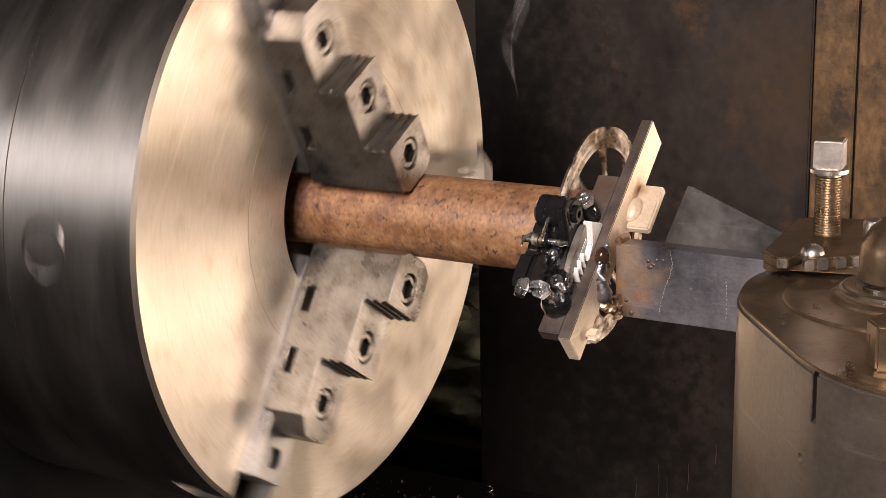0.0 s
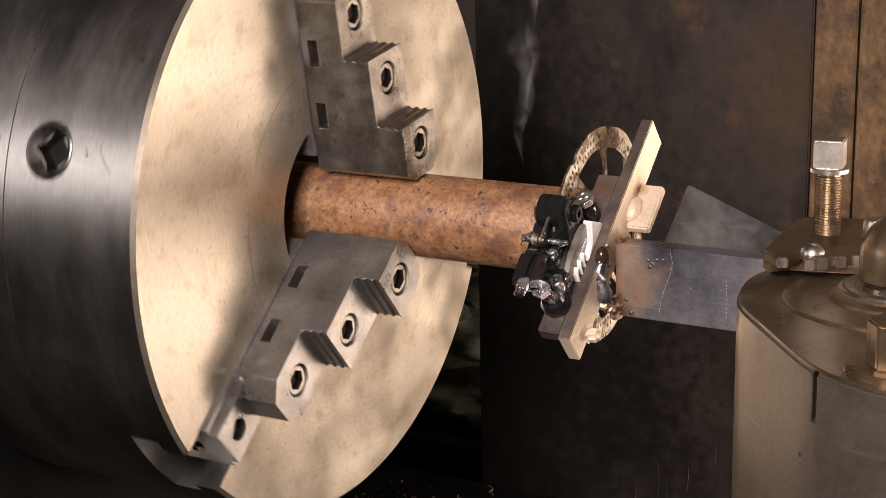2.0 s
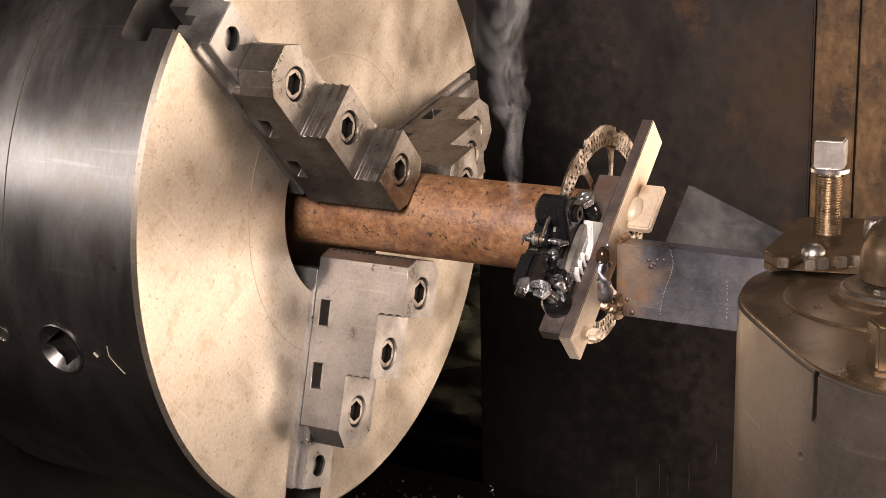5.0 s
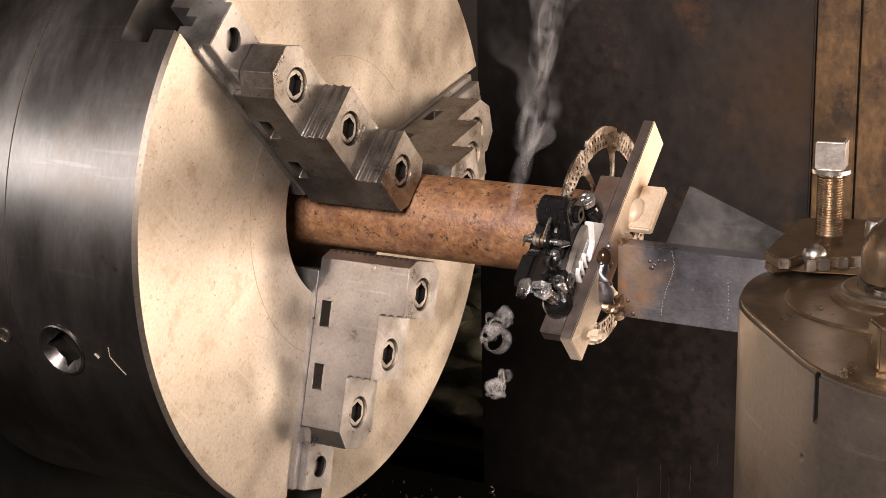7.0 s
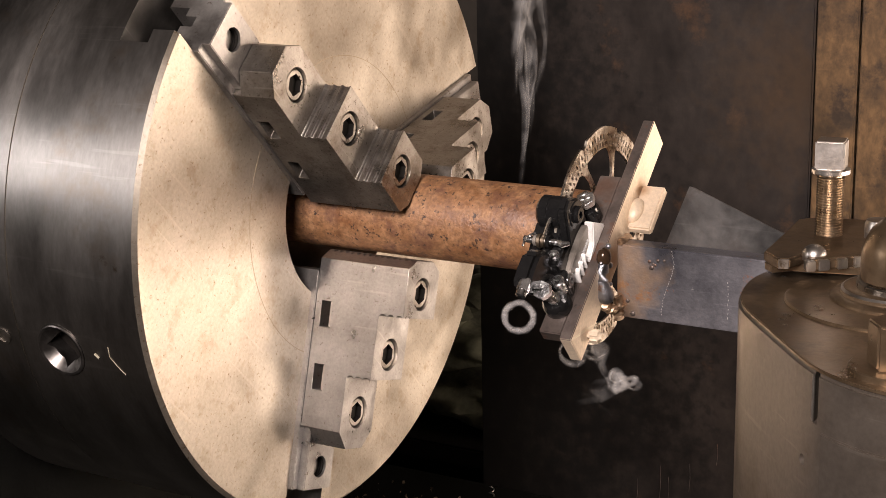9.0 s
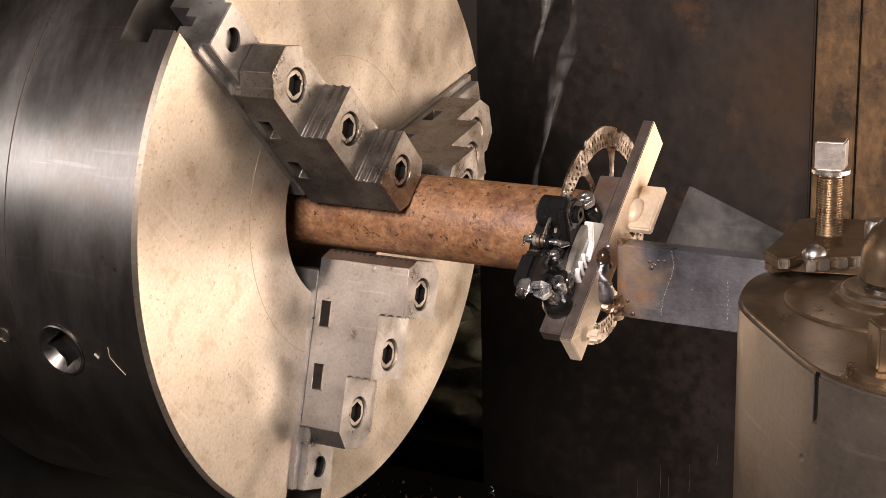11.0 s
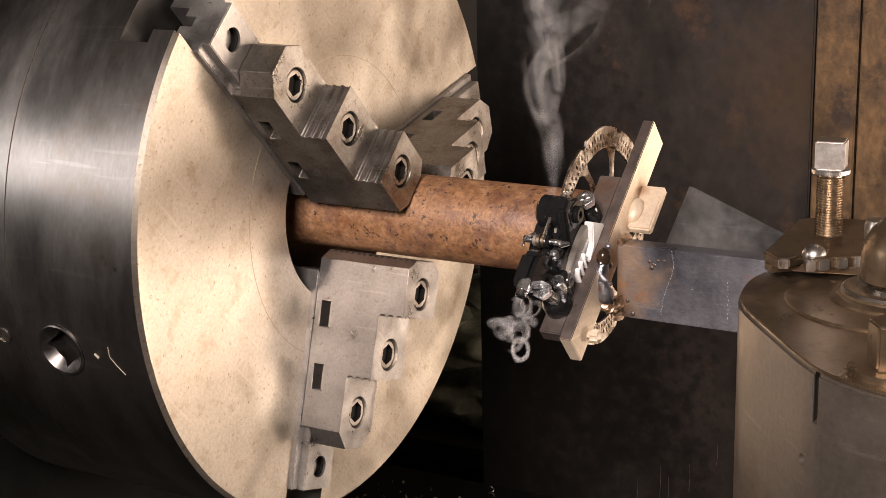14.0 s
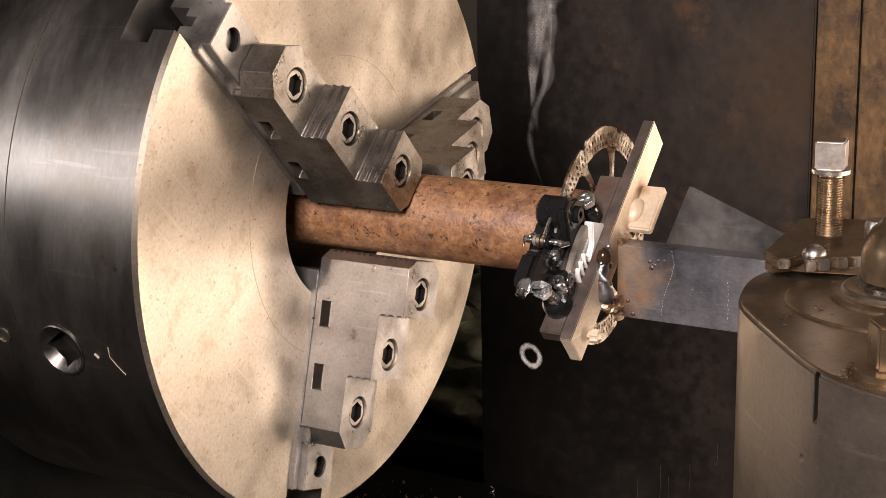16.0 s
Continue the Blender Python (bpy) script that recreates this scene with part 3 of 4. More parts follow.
for pts in ([(0.2989, 0.0050), (0.2995, 0.000), (0.3004, -0.0051), (0.2990, -0.012), (0.2952, -0.022), (0.2925, -0.033), (0.2914, -0.0432)], [(0.3395, -0.012), (0.3405, -0.024), (0.3398, -0.040)]):
    for p, q in zip(pts, pts[1:]):
        n = 5
        for i in range(n):
            f, g = (i + random.uniform(0, 0.35)) / n, (i + random.uniform(0.6, 1.0)) / n
            jx = random.uniform(-0.0004, 0.0004)
            part("scratch", tube_along([(p[0] + (q[0] - p[0]) * e + jx, -0.03603, p[1] + (q[1] - p[1]) * e) for e in (f, (f + g) / 2, g)], 0.0003, 5, radii=[0.0001, random.uniform(0.0002, 0.00045), 0.0001]), SCRATCH, holder, "pale scratch line")

part("lug", tilted(block(-0.0995, -0.0900, -0.2680, -0.2573, 0.0150, 0.0235, 0.0025, 3)), BARE, holder, "rough sawn lug", 60)

# ---- the caliper ----
caliper = thing("brake_caliper", pose(0, 0, 0), "black mechanical bicycle disc brake caliper bolted to the holder", "brake caliper")


def along_x(u, n, x):
    """A frame in the tilted space whose z runs along the spindle, away from the chuck."""
    return Matrix.Translation((u, -x, n)) @ Matrix(((1, 0, 0, 0), (0, 0, -1, 0), (0, 1, 0, 0), (0, 0, 0, 1)))


def cal(name, b, mat, label="", parent=None, smooth=35):
    return part(name, tilted(b), mat, parent or caliper, label, smooth)


def side_plate(pts, x0, x1, w=0.0012):
    """A plate square to the spindle: outline in (along the bar, outwards), from x0 to x1."""
    return prism([(u, n) for u, n in pts], 0, x1 - x0, w, 2, along_x(0, 0, x0))


def hexagon(r, turn=0.0):
    return [(r * math.cos(math.pi / 3 * i + turn), r * math.sin(math.pi / 3 * i + turn)) for i in range(6)]


housing = cal("cable_housing", turned([(0, 0), (0.0095, 0), (0.0116, 0.0022), (0.0116, 0.0080), (0.0109, 0.0086), (0.0109, 0.0100), (0.0116, 0.0106), (0.0116, 0.0170), (0.0106, 0.0178), (0.0106, 0.0198), (0.0114, 0.0206), (0.0114, 0.0250), (0.0098, 0.0272), (0, 0.0272)], 40, along_x(-0.0305, 0.0705, 0.2150), False), BLACK, "ribbed black housing")
cal("torx_screw", carved(turned([(0, 0), (0.0062, 0), (0.0062, 0.0022), (0.0052, 0.003), (0, 0.003)], 24, None, False), [prism([(r * math.cos(math.pi / 6 * i), r * math.sin(math.pi / 6 * i)) for i, r in enumerate((0.0034, 0.0022) * 6)], 0.001, 0.01)]), BLACK, "black torx screw", housing, 30).data.transform(TILT @ along_x(-0.0305, 0.0705, 0.2420) @ TILT.inverted())
cal("outer_half", side_plate([(-0.030, 0.0885), (-0.0215, 0.0767), (-0.0208, 0.0606), (-0.023, 0.0467), (-0.0268, 0.0430), (-0.0438, 0.0430), (-0.0573, 0.0440), (-0.068, 0.0475), (-0.0716, 0.0597), (-0.0605, 0.0654), (-0.0499, 0.0638), (-0.0441, 0.0758), (-0.0395, 0.0871)], 0.2345, 0.2415, 0.0016), BLACK, "black caliper half")
cal("inner_half", side_plate([(-0.030, 0.030), (-0.024, 0.066), (-0.040, 0.068), (-0.060, 0.064), (-0.080, 0.060), (-0.084, 0.045), (-0.076, 0.030)], 0.2120, 0.2245, 0.003), BLACK, "black caliper half on the chuck side")
cal("bridge", block(-0.080, -0.026, -0.2345, -0.2235, 0.061, 0.0665, 0.0012), BLACK)
# half-moon cover plate with a printed strip
moon = [(-0.030, 0.0587), (-0.0312, 0.0488), (-0.0384, 0.0424), (-0.0493, 0.0423), (-0.0618, 0.0478), (-0.0719, 0.0556), (-0.0645, 0.0585), (-0.0511, 0.0599), (-0.039, 0.0600)]
plate = cal("cover_plate", side_plate(moon, 0.2416, 0.2462, 0.0006), SILVER, "grey half-moon cover plate with a printed strip")
for i in range(9):
    u = -0.0378 - 0.0023 * i
    n = 0.0500 - 0.0001 * i
    cal("print_bar", block(u - 0.0008, u + 0.0008, -0.2466, -0.2462, n - 0.0014, n + 0.0012, 0), WHITE, "", plate, 0)
cal("adapter", prism([(-0.0282, 0.0600), (-0.0165, 0.0415), (-0.0500, 0.0415), (-0.0480, 0.0440), (-0.0380, 0.0465)], 0, 0.007, 0.0008, 2, along_x(0, 0, 0.2432)), ADAPT, "bright machined adapter")
for i in range(3):
    u = -0.0535 - 0.0062 * i
    mid = [(u + 0.004 * q * q, 0.0405 + 0.0105 * q) for q in (0, 0.25, 0.5, 0.75, 1.0)]
    cal("cooling_fin", prism([(a - 0.0009, c) for a, c in mid] + [(a + 0.0009, c) for a, c in mid[::-1]], 0, 0.010, 0.0004, 1, along_x(0, 0, 0.2392)), ADAPT, "bright curved pad fin")
cal("torx_screw", turned([(0.0022, 0), (0.0052, 0), (0.0052, 0.0012), (0.0044, 0.0018), (0.0022, 0.0018)], 24, along_x(-0.0735, 0.0535, 0.2462)), CHROME, "bright torx screw")


def hex_bolt(u, x, n0, n1, r, shank, lean=0.0):
    tilt = Matrix.Translation((u, -x, n0)) @ pose(0, 0, 0, 0, lean, 0) @ Matrix.Translation((0, 0, -n0))
    head = carved(prism(hexagon(r, 0.3), n1 - 0.0058, n1, 0.0005, 2), [turned([(0, n1 - 0.0008), (r * 0.55, n1 - 0.0008), (r * 0.62, n1 + 0.002), (0, n1 + 0.002)], 20, None, False)])
    for k in range(3):
        head = merge(head, block(-r * 0.45, r * 0.45, -0.0005, 0.0005, n1 - 0.001, n1 - 0.0002, 0).copy(), pose(0, 0, 0, 0, 0, 60 * k))
    head.transform(tilt)
    b = cal("hex_bolt", head, CHROME, "zinc-plated hexagon bolt", None, 25)
    prof = [(0, n0)] + [(shank - (0.0004 if i % 2 else 0), n0 + (n1 - 0.006 - n0) * i / 24) for i in range(25)] + [(0, n1 - 0.006)]
    cal("shank", turned(prof, 20, tilt, False), CHROME, "", b)


hex_bolt(-0.0105, 0.2385, 0.041, 0.0625, 0.0070, 0.0035)
cal("bolt_seat", turned([(0.0036, 0.0408), (0.0086, 0.0408), (0.0088, 0.0500), (0.0075, 0.0540), (0.0036, 0.0545)], 32, pose(-0.0125, -0.2375, 0)), BLACK, "black rubber washer stack")
hex_bolt(-0.0865, 0.2400, 0.043, 0.0765, 0.0066, 0.0042, -17)
cal("bolt_seat", turned([(0.0040, 0.0408), (0.0100, 0.0408), (0.0102, 0.0475), (0.0085, 0.0505), (0.0040, 0.0510)], 32, pose(-0.0880, -0.2395, 0)), BLACK, "black rubber washer stack")
lever = cal("actuating_arm", side_plate([(-0.0734, 0.0870), (-0.0608, 0.0676), (-0.0623, 0.0526), (-0.0783, 0.0482), (-0.0910, 0.0602), (-0.0979, 0.0718), (-0.1060, 0.0850), (-0.1020, 0.0910), (-0.0911, 0.0930), (-0.0797, 0.0930)], 0.2255, 0.2385, 0.003), BLACK, "dark cable arm")
cal("arm_rib", block(-0.084, -0.066, -0.2375, -0.2300, 0.055, 0.070, 0.002), BLACK, "", lever)
cal("barrel_nut", prism(hexagon(0.0047), 0, 0.0100, 0.0008, 2, Matrix.Translation((-0.0975, -0.2340, 0.0870)) @ pose(0, 0, 0, 0, -90, 0)), CHROME, "silver hexagon barrel nut", lever)
cal("barrel_tip", turned([(0, 0.0095), (0.0038, 0.0095), (0.0036, 0.0130), (0.0022, 0.0138), (0, 0.0138)], 20, Matrix.Translation((-0.0975, -0.2340, 0.0870)) @ pose(0, 0, 0, 0, -90, 0), False), CHROME, "", lever)
for x, r, mt in ((0.2205, 0.0042, SILVER), (0.2235, 0.0050, BRASS), (0.2265, 0.0044, BRASS), (0.2305, 0.0048, BLACK)):
    cal("pivot_washer", turned([(0, 0), (r, 0), (r, 0.0022), (0, 0.0022)], 24, along_x(-0.0570, 0.0735, x), False), mt, "worn pivot washer", lever)
cal("pivot_pin", turned([(0, 0), (0.0024, 0), (0.0024, 0.030), (0.0016, 0.033), (0, 0.033)], 18, along_x(-0.0570, 0.0735, 0.2125), False), CHROME, "bright pivot pin", lever)
cal("clamp_tongue", tube_along([(-0.0565, -0.2365, 0.0735), (-0.0585, -0.2420, 0.0745), (-0.0565, -0.2465, 0.0730)], 0.0024, 10, radii=[0.0018, 0.0027, 0.0012]), CHROME, "bright bent clamp tongue", lever)
cal("cable_pin", tube_along([(-0.040, -0.2270, 0.0760), (-0.056, -0.2290, 0.0780)], 0.0016, 8), CHROME, "bright cable end", lever)
cal("cable_stub", tube_along([(-0.054, -0.2210, 0.078), (-0.060, -0.2170, 0.080), (-0.066, -0.2160, 0.078)], 0.0009, 6), CHROME, "short wire end", lever)
for u, x, n, r in ((-0.0665, 0.2375, 0.0735, 0.0042), (-0.0800, 0.2420, 0.0625, 0.0048), (-0.0720, 0.2330, 0.0700, 0.0030)):
    s = cal("set_screw", turned([(0, n - 0.012), (r, n - 0.012), (r, n - 0.0008), (r * 0.8, n), (r * 0.45, n), (r * 0.4, n - 0.002), (0, n - 0.002)], 20, pose(u, -x, 0), False), CHROME, "small bright screw")
cal("screw_lug", block(-0.0745, -0.0585, -0.2425, -0.2335, 0.0540, 0.0715, 0.0015), BLACK)
cal("hex_block", prism(hexagon(0.0085, 0.2), 0.0415, 0.0605, 0.001, 2, pose(-0.0760, -0.2395, 0)), BLACK, "black hexagon block")

# ---- tool post ----
post = thing("tool_post", pose(0, 0, 0), "worn round-cornered steel tool post with oily brown top", "tool post")
outline = [(0.40, 0.0), (0.372, -0.025), (0.364, -0.06), (0.3665, -0.085), (0.372, -0.108), (0.382, -0.129), (0.405, -0.159), (0.432, -0.194), (0.452, -0.219), (0.470, -0.234), (0.50, -0.248), (0.56, -0.255), (0.62, -0.22), (0.64, -0.15), (0.63, -0.06), (0.58, 0.0), (0.5, 0.02)]


def smoothed(pts, k=2):
    for _ in range(k):
        pts = [q for a, b in zip(pts, pts[1:] + pts[:1]) for q in ((a[0] * 0.75 + b[0] * 0.25, a[1] * 0.75 + b[1] * 0.25), (a[0] * 0.25 + b[0] * 0.75, a[1] * 0.25 + b[1] * 0.75))]
    return pts


outline = smoothed(outline)
CX, CY = 0.466, -0.078
body = prism(outline, -0.42, -0.0015, 0.0018, 2)
body = carved(body, [block(0.4572, 0.4605, -0.30, -0.205, -0.031, 0.02, 0), turned([(0, -0.02), (0.0034, -0.02), (0.0034, 0.03), (0, 0.03)], 20, pose(0.4490, -0.2155, -0.0570, 90, 0, -48.6), False)])
part("post_body", body, POST, post, "satin steel block with a slot and a small hole", 40)
grow = [(CX + (x - CX) * 1.012, CY - 0.03 + (y - CY + 0.03) * 1.012) for x, y in outline]
part("lower_collar", prism([(x, y) for x, y in grow if x > 0.4600], -0.42, -0.034, 0.001, 2), POST, post, "lower steel collar", 40)
part("top_plate", prism([(CX + (x - CX) * 0.985, CY - 0.03 + (y - CY + 0.03) * 0.985) for x, y in outline], -0.0018, 0.0008, 0.0006, 2), OILY, post, "oily brown top plate", 40)
part("ring_step", turned([(0.040, 0.0), (0.0700, 0.0), (0.0700, 0.0016), (0.0690, 0.0026), (0.040, 0.0032)], 80, pose(CX, CY, 0)), OILY, post, "turned brown ring")
part("boss", turned([(0.020, 0.0), (0.0420, 0.0), (0.0420, 0.0050), (0.0400, 0.0066), (0.036, 0.0070), (0.034, 0.0100), (0.0315, 0.0112), (0.020, 0.0112)], 72, pose(CX, CY, 0)), OILY, post, "stepped brown boss")
# thin ring and rod added for the bright lines on boss and slot
part("bright_edge", turned([(0.0335, 0.0098), (0.0350, 0.0086), (0.0356, 0.0092), (0.0342, 0.0106)], 72, pose(CX, CY, 0)), STEEL, post, "narrow bright edge ring")
part("slot_edge", tube_along([(0.4566, -0.2222, -0.003), (0.4566, -0.2222, -0.030)], 0.0009, 8), STEEL, post, "added bright line along the slot")
part("washer", turned([(0.010, 0.0110), (0.0300, 0.0110), (0.0300, 0.0145), (0.0290, 0.0155), (0.010, 0.0155)], 60, pose(CX + 0.004, CY, 0)), BOLT, post, "thick steel washer")
part("clamp_nut", turned([(0, 0.0155), (0.0250, 0.0155), (0.0262, 0.0165), (0.0262, 0.0345), (0.0245, 0.0395), (0.0205, 0.0470), (0.0150, 0.0530), (0.0125, 0.0545), (0, 0.0550)], 56, pose(CX + 0.002, CY, 0), False), OILY, post, "large domed clamp nut")
part("front_bolt", prism(hexagon(0.0165, 0.1), 0.0048, 0.0300, 0.0012, 2, pose(0.4985, -0.2110, 0)), OILY, post, "brown hexagon bolt head")
part("bolt_collar", turned([(0, 0.0008), (0.0260, 0.0008), (0.0260, 0.0040), (0.0250, 0.0048), (0, 0.0048)], 40, pose(0.4985, -0.2110, 0), False), OILY, post)

clamp = thing("holder_block", pose(0, 0, 0), "steel tool holder block clamping the flat bar", "tool holder")
part("upper_jaw", prism([(0.3716, -0.0576), (0.3865, -0.0728), (0.3927, -0.0699), (0.3979, -0.0532), (0.4049, -0.0688), (0.4300, -0.0450), (0.62, 0.075), (0.56, 0.10), (0.3716, 0.046), (0.3645, 0.037), (0.3672, 0.007)], 0.0112, 0.0185, 0.0012, 2), OILY, clamp, "chamfered upper jaw")
# block added to fill the shadow gap between jaw and arm
part("gap_block", prism([(0.3722, -0.0570), (0.3800, -0.0640), (0.3900, -0.0540), (0.56, -0.020), (0.56, 0.09), (0.3722, 0.045), (0.3652, 0.036), (0.3680, 0.007)], 0.0058, 0.0111, 0.0006, 2), OILY, clamp, "block added in the shadow gap under the jaw")
part("lower_jaw", block(0.376, 0.62, -0.050, 0.034, -0.075, -0.0480, 0.001), POST, clamp)
part("back_wall", block(0.376, 0.62, -0.0175, 0.034, -0.0480, 0.0060, 0), POST, clamp)
# paler steel puts the gleam of the jaw's front into teeth and corner
for (xa, ya), (xb, yb) in (((0.4049, -0.0718), (0.4099, -0.0679)), ((0.4115, -0.0668), (0.4172, -0.0614)), ((0.4213, -0.0579), (0.4263, -0.0522)), ((0.4295, -0.0490), (0.4340, -0.0445))):
    part("tooth", prism([(xa, ya), (xb, yb), (xb - 0.004, yb + 0.006), (xa - 0.004, ya + 0.006)], 0.0113, 0.0182, 0.0006, 2), STEEL, clamp, "jaw tooth in paler steel for its lit front")
part("corner_facet", prism([(0.3866, -0.0733), (0.3928, -0.0704), (0.3923, -0.0693), (0.3862, -0.0722)], 0.0116, 0.0180, 0.0003, 1), STEEL, clamp, "corner facet in paler steel for its lit front")
dome = turned([(0, 0.0), (0.0080, 0.0), (0.0080, 0.003)] + [(0.0080 * math.cos(a), 0.003 + 0.0070 * math.sin(a)) for a in (math.pi / 2 * i / 8 for i in range(9))], 32, pose(0.4035, -0.0515, 0.0150), False)
part("dome_screw", dome, STEEL, clamp, "bright domed screw head", 60)
part("dome_screw", turned([(0, 0.0185), (0.0098, 0.0185), (0.0098, 0.028), (0.0085, 0.031), (0, 0.032)], 32, pose(0.4300, 0.0075, 0), False), STEEL, clamp, "bright round stud")

sq = thing("square_head_bolt", pose(0.3965, 0.004, 0.0185), "bright square-headed clamping bolt with a brassy thread", "bolt")
prof = [(0, 0)] + [(0.0094 - (0.0009 if i % 2 else 0), 0.040 * i / 44) for i in range(45)] + [(0.0080, 0.0405), (0.0080, 0.0425), (0, 0.0425)]
part("thread", turned(prof, 36, None, False), BRASS, sq, "oily brassy screw thread", 60)
part("flange", turned([(0, 0.0425), (0.0125, 0.0425), (0.0130, 0.0430), (0.0130, 0.0455), (0.0122, 0.0462), (0, 0.0462)], 40, None, False), STEEL, sq)
hd = prism([(0.0098, -0.0098), (0.0098, 0.0098), (-0.0098, 0.0098), (-0.0098, -0.0098)], 0.0460, 0.0655, 0.0009, 2)
hd.transform(pose(0, 0, 0, 0, 0, 8))
part("square_head", hd, STEEL, sq, "worn square bolt head", 40)

# ---- the place ----
random.seed(11)
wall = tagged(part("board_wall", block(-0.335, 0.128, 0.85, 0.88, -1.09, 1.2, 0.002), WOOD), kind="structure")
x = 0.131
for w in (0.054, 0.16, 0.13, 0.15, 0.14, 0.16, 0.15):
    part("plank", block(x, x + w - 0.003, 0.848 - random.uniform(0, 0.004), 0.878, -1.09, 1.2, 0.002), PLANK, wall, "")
    x += w
for sx, sz, l in ((-0.062, -0.545, 0.05), (-0.050, -0.560, 0.035), (-0.020, -0.535, 0.04), (0.018, -0.50, 0.03), (-0.095, -0.57, 0.03)):
    part("drip_mark", tube_along([(sx, 0.8498, sz), (sx + 0.001, 0.8498, sz - l * 0.5), (sx - 0.0005, 0.8498, sz - l)], 0.00025, 5), DARKBAR, wall, "faint vertical drip mark")
tagged(part("floor", block(-2.5, 3.0, -3.0, 2.0, -1.15, -1.10, 0), ROOM), kind="structure")
for nm, d in (("wall_north", (-2.5, 3.0, 2.0, 2.1, -1.15, 1.9)), ("wall_south", (-2.5, 3.0, -3.1, -3.0, -1.15, 1.9)), ("wall_west", (-2.6, -2.5, -3.0, 2.0, -1.15, 1.9)), ("wall_east", (3.0, 3.1, -3.0, 2.0, -1.15, 1.9)), ("ceiling", (-2.5, 3.0, -3.0, 2.0, 1.9, 2.0))):
    tagged(part(nm, block(*d, 0), ROOM), kind="structure")

sheet = prism([(0.262, -0.020), (0.392, -0.020), (0.392, 0.0), (0.353, 0.0085), (0.288, 0.0345), (0.2838, 0.0352)], 0, 0.0012, 0, 2, Matrix.Translation((0, 0.0355, 0)) @ pose(0, 0, 0, 90, 0, 0))
tagged(part("metal_sheet", sheet, ZINC), "dull grey zinc sheet offcut held behind the tool holder", "metal sheet")
slide = thing("cross_slide", pose(0, 0, 0), "dark oily lathe cross slide under the tool post", "lathe slide")
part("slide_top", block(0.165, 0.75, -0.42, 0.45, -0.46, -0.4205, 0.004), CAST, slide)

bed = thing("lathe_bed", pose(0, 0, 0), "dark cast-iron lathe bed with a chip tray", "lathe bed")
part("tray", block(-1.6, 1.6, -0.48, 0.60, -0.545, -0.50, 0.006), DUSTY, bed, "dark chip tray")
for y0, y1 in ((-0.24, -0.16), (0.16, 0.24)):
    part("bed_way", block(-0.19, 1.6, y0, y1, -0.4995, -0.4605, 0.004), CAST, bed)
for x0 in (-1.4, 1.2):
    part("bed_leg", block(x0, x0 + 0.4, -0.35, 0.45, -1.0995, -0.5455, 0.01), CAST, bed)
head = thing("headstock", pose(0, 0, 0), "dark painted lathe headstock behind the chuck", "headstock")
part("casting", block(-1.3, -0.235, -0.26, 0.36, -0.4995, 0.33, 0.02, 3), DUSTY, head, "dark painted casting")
part("spindle_nose", turned([(R_BORE, -0.236), (0.15, -0.236), (0.15, -0.209), (R_BORE, -0.209)], 64, ALONG_X), OILY, head, "oily spindle nose")

# swarf in the tray
random.seed(21)
verts, faces = [], []
for i in range(9000):
    px, py = random.uniform(-1.0, -0.1), random.uniform(-0.40, 0.50)
    pz = -0.4995 + 0.03 * random.random() ** 2
    s = random.uniform(0.001, 0.0035)
    q = Euler((random.uniform(0, 6.3), random.uniform(0, 6.3), random.uniform(0, 6.3))).to_matrix()
    k = len(verts)
    for c in ((-1, -0.5, 0), (1, -0.5, 0.3), (0.7, 0.5, -0.2), (-0.6, 0.5, 0.4)):
        verts.append(Vector((px, py, pz)) + q @ Vector(c) * s)
    faces += [(k, k + 1, k + 2), (k, k + 2, k + 3), (k, k + 3, k + 1), (k + 1, k + 3, k + 2)]
me = bpy.data.meshes.new("swarf")
me.from_pydata(verts, [], faces)
me.materials.append(SWARF)
tagged(new("swarf", me), "fine brown and grey steel chips heaped in the tray", "swarf", kind="stuff")


curl = [(-0.166 + 0.003 * math.cos(0.9 * i), 0.562 + 0.003 * math.sin(0.9 * i), -0.4988 + 0.0011 * i) for i in range(14)]
tagged(part("metal_curl", tube_along(curl, 0.0011, 6, radii=[0.0012 - 0.00006 * i for i in range(14)]), STEEL, None, "", 60), "small bright curled steel chip lying in the tray", "metal chip")


# dim rag heap on the shelf behind the lathe
def lump(cx, cy, cz, rx, ry, rz, seed):
    b = bmesh.new()
    bmesh.ops.create_icosphere(b, subdivisions=4, radius=1)
    for v in b.verts:
        n = noise.fractal(v.co * 1.6 + Vector((seed, 0, 0)), 0.8, 2.2, 4)
        c = v.co * (1 + 0.35 * n)
        v.co = (cx + c.x * rx, cy + c.y * ry, max(cz - rz * 0.6, cz + c.z * rz))
    return b


RAG = material("greasy_green_rag", (0.055, 0.058, 0.034), (0.12, 0.118, 0.08), 0.85, 0.0, 20, bump=0.4, fine=120, spots=(0.02, 0.02, 0.014), spot_scale=14, spot_at=(0.45, 0.65))
shelf = thing("shelf", pose(0, 0, 0), "dark wooden shelf behind the lathe", "shelf")
part("shelf_board", block(-1.3, -0.30, 0.95, 1.45, -0.65, -0.62, 0.003), DARKWOOD, shelf)
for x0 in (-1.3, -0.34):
    part("side_board", block(x0, x0 + 0.04, 0.95, 1.45, -1.0995, -0.6505, 0.003), DARKWOOD, shelf)
part("back_board", block(-1.3, -0.30, 1.4505, 1.48, -1.0995, -0.20, 0.003), DARKWOOD, shelf)
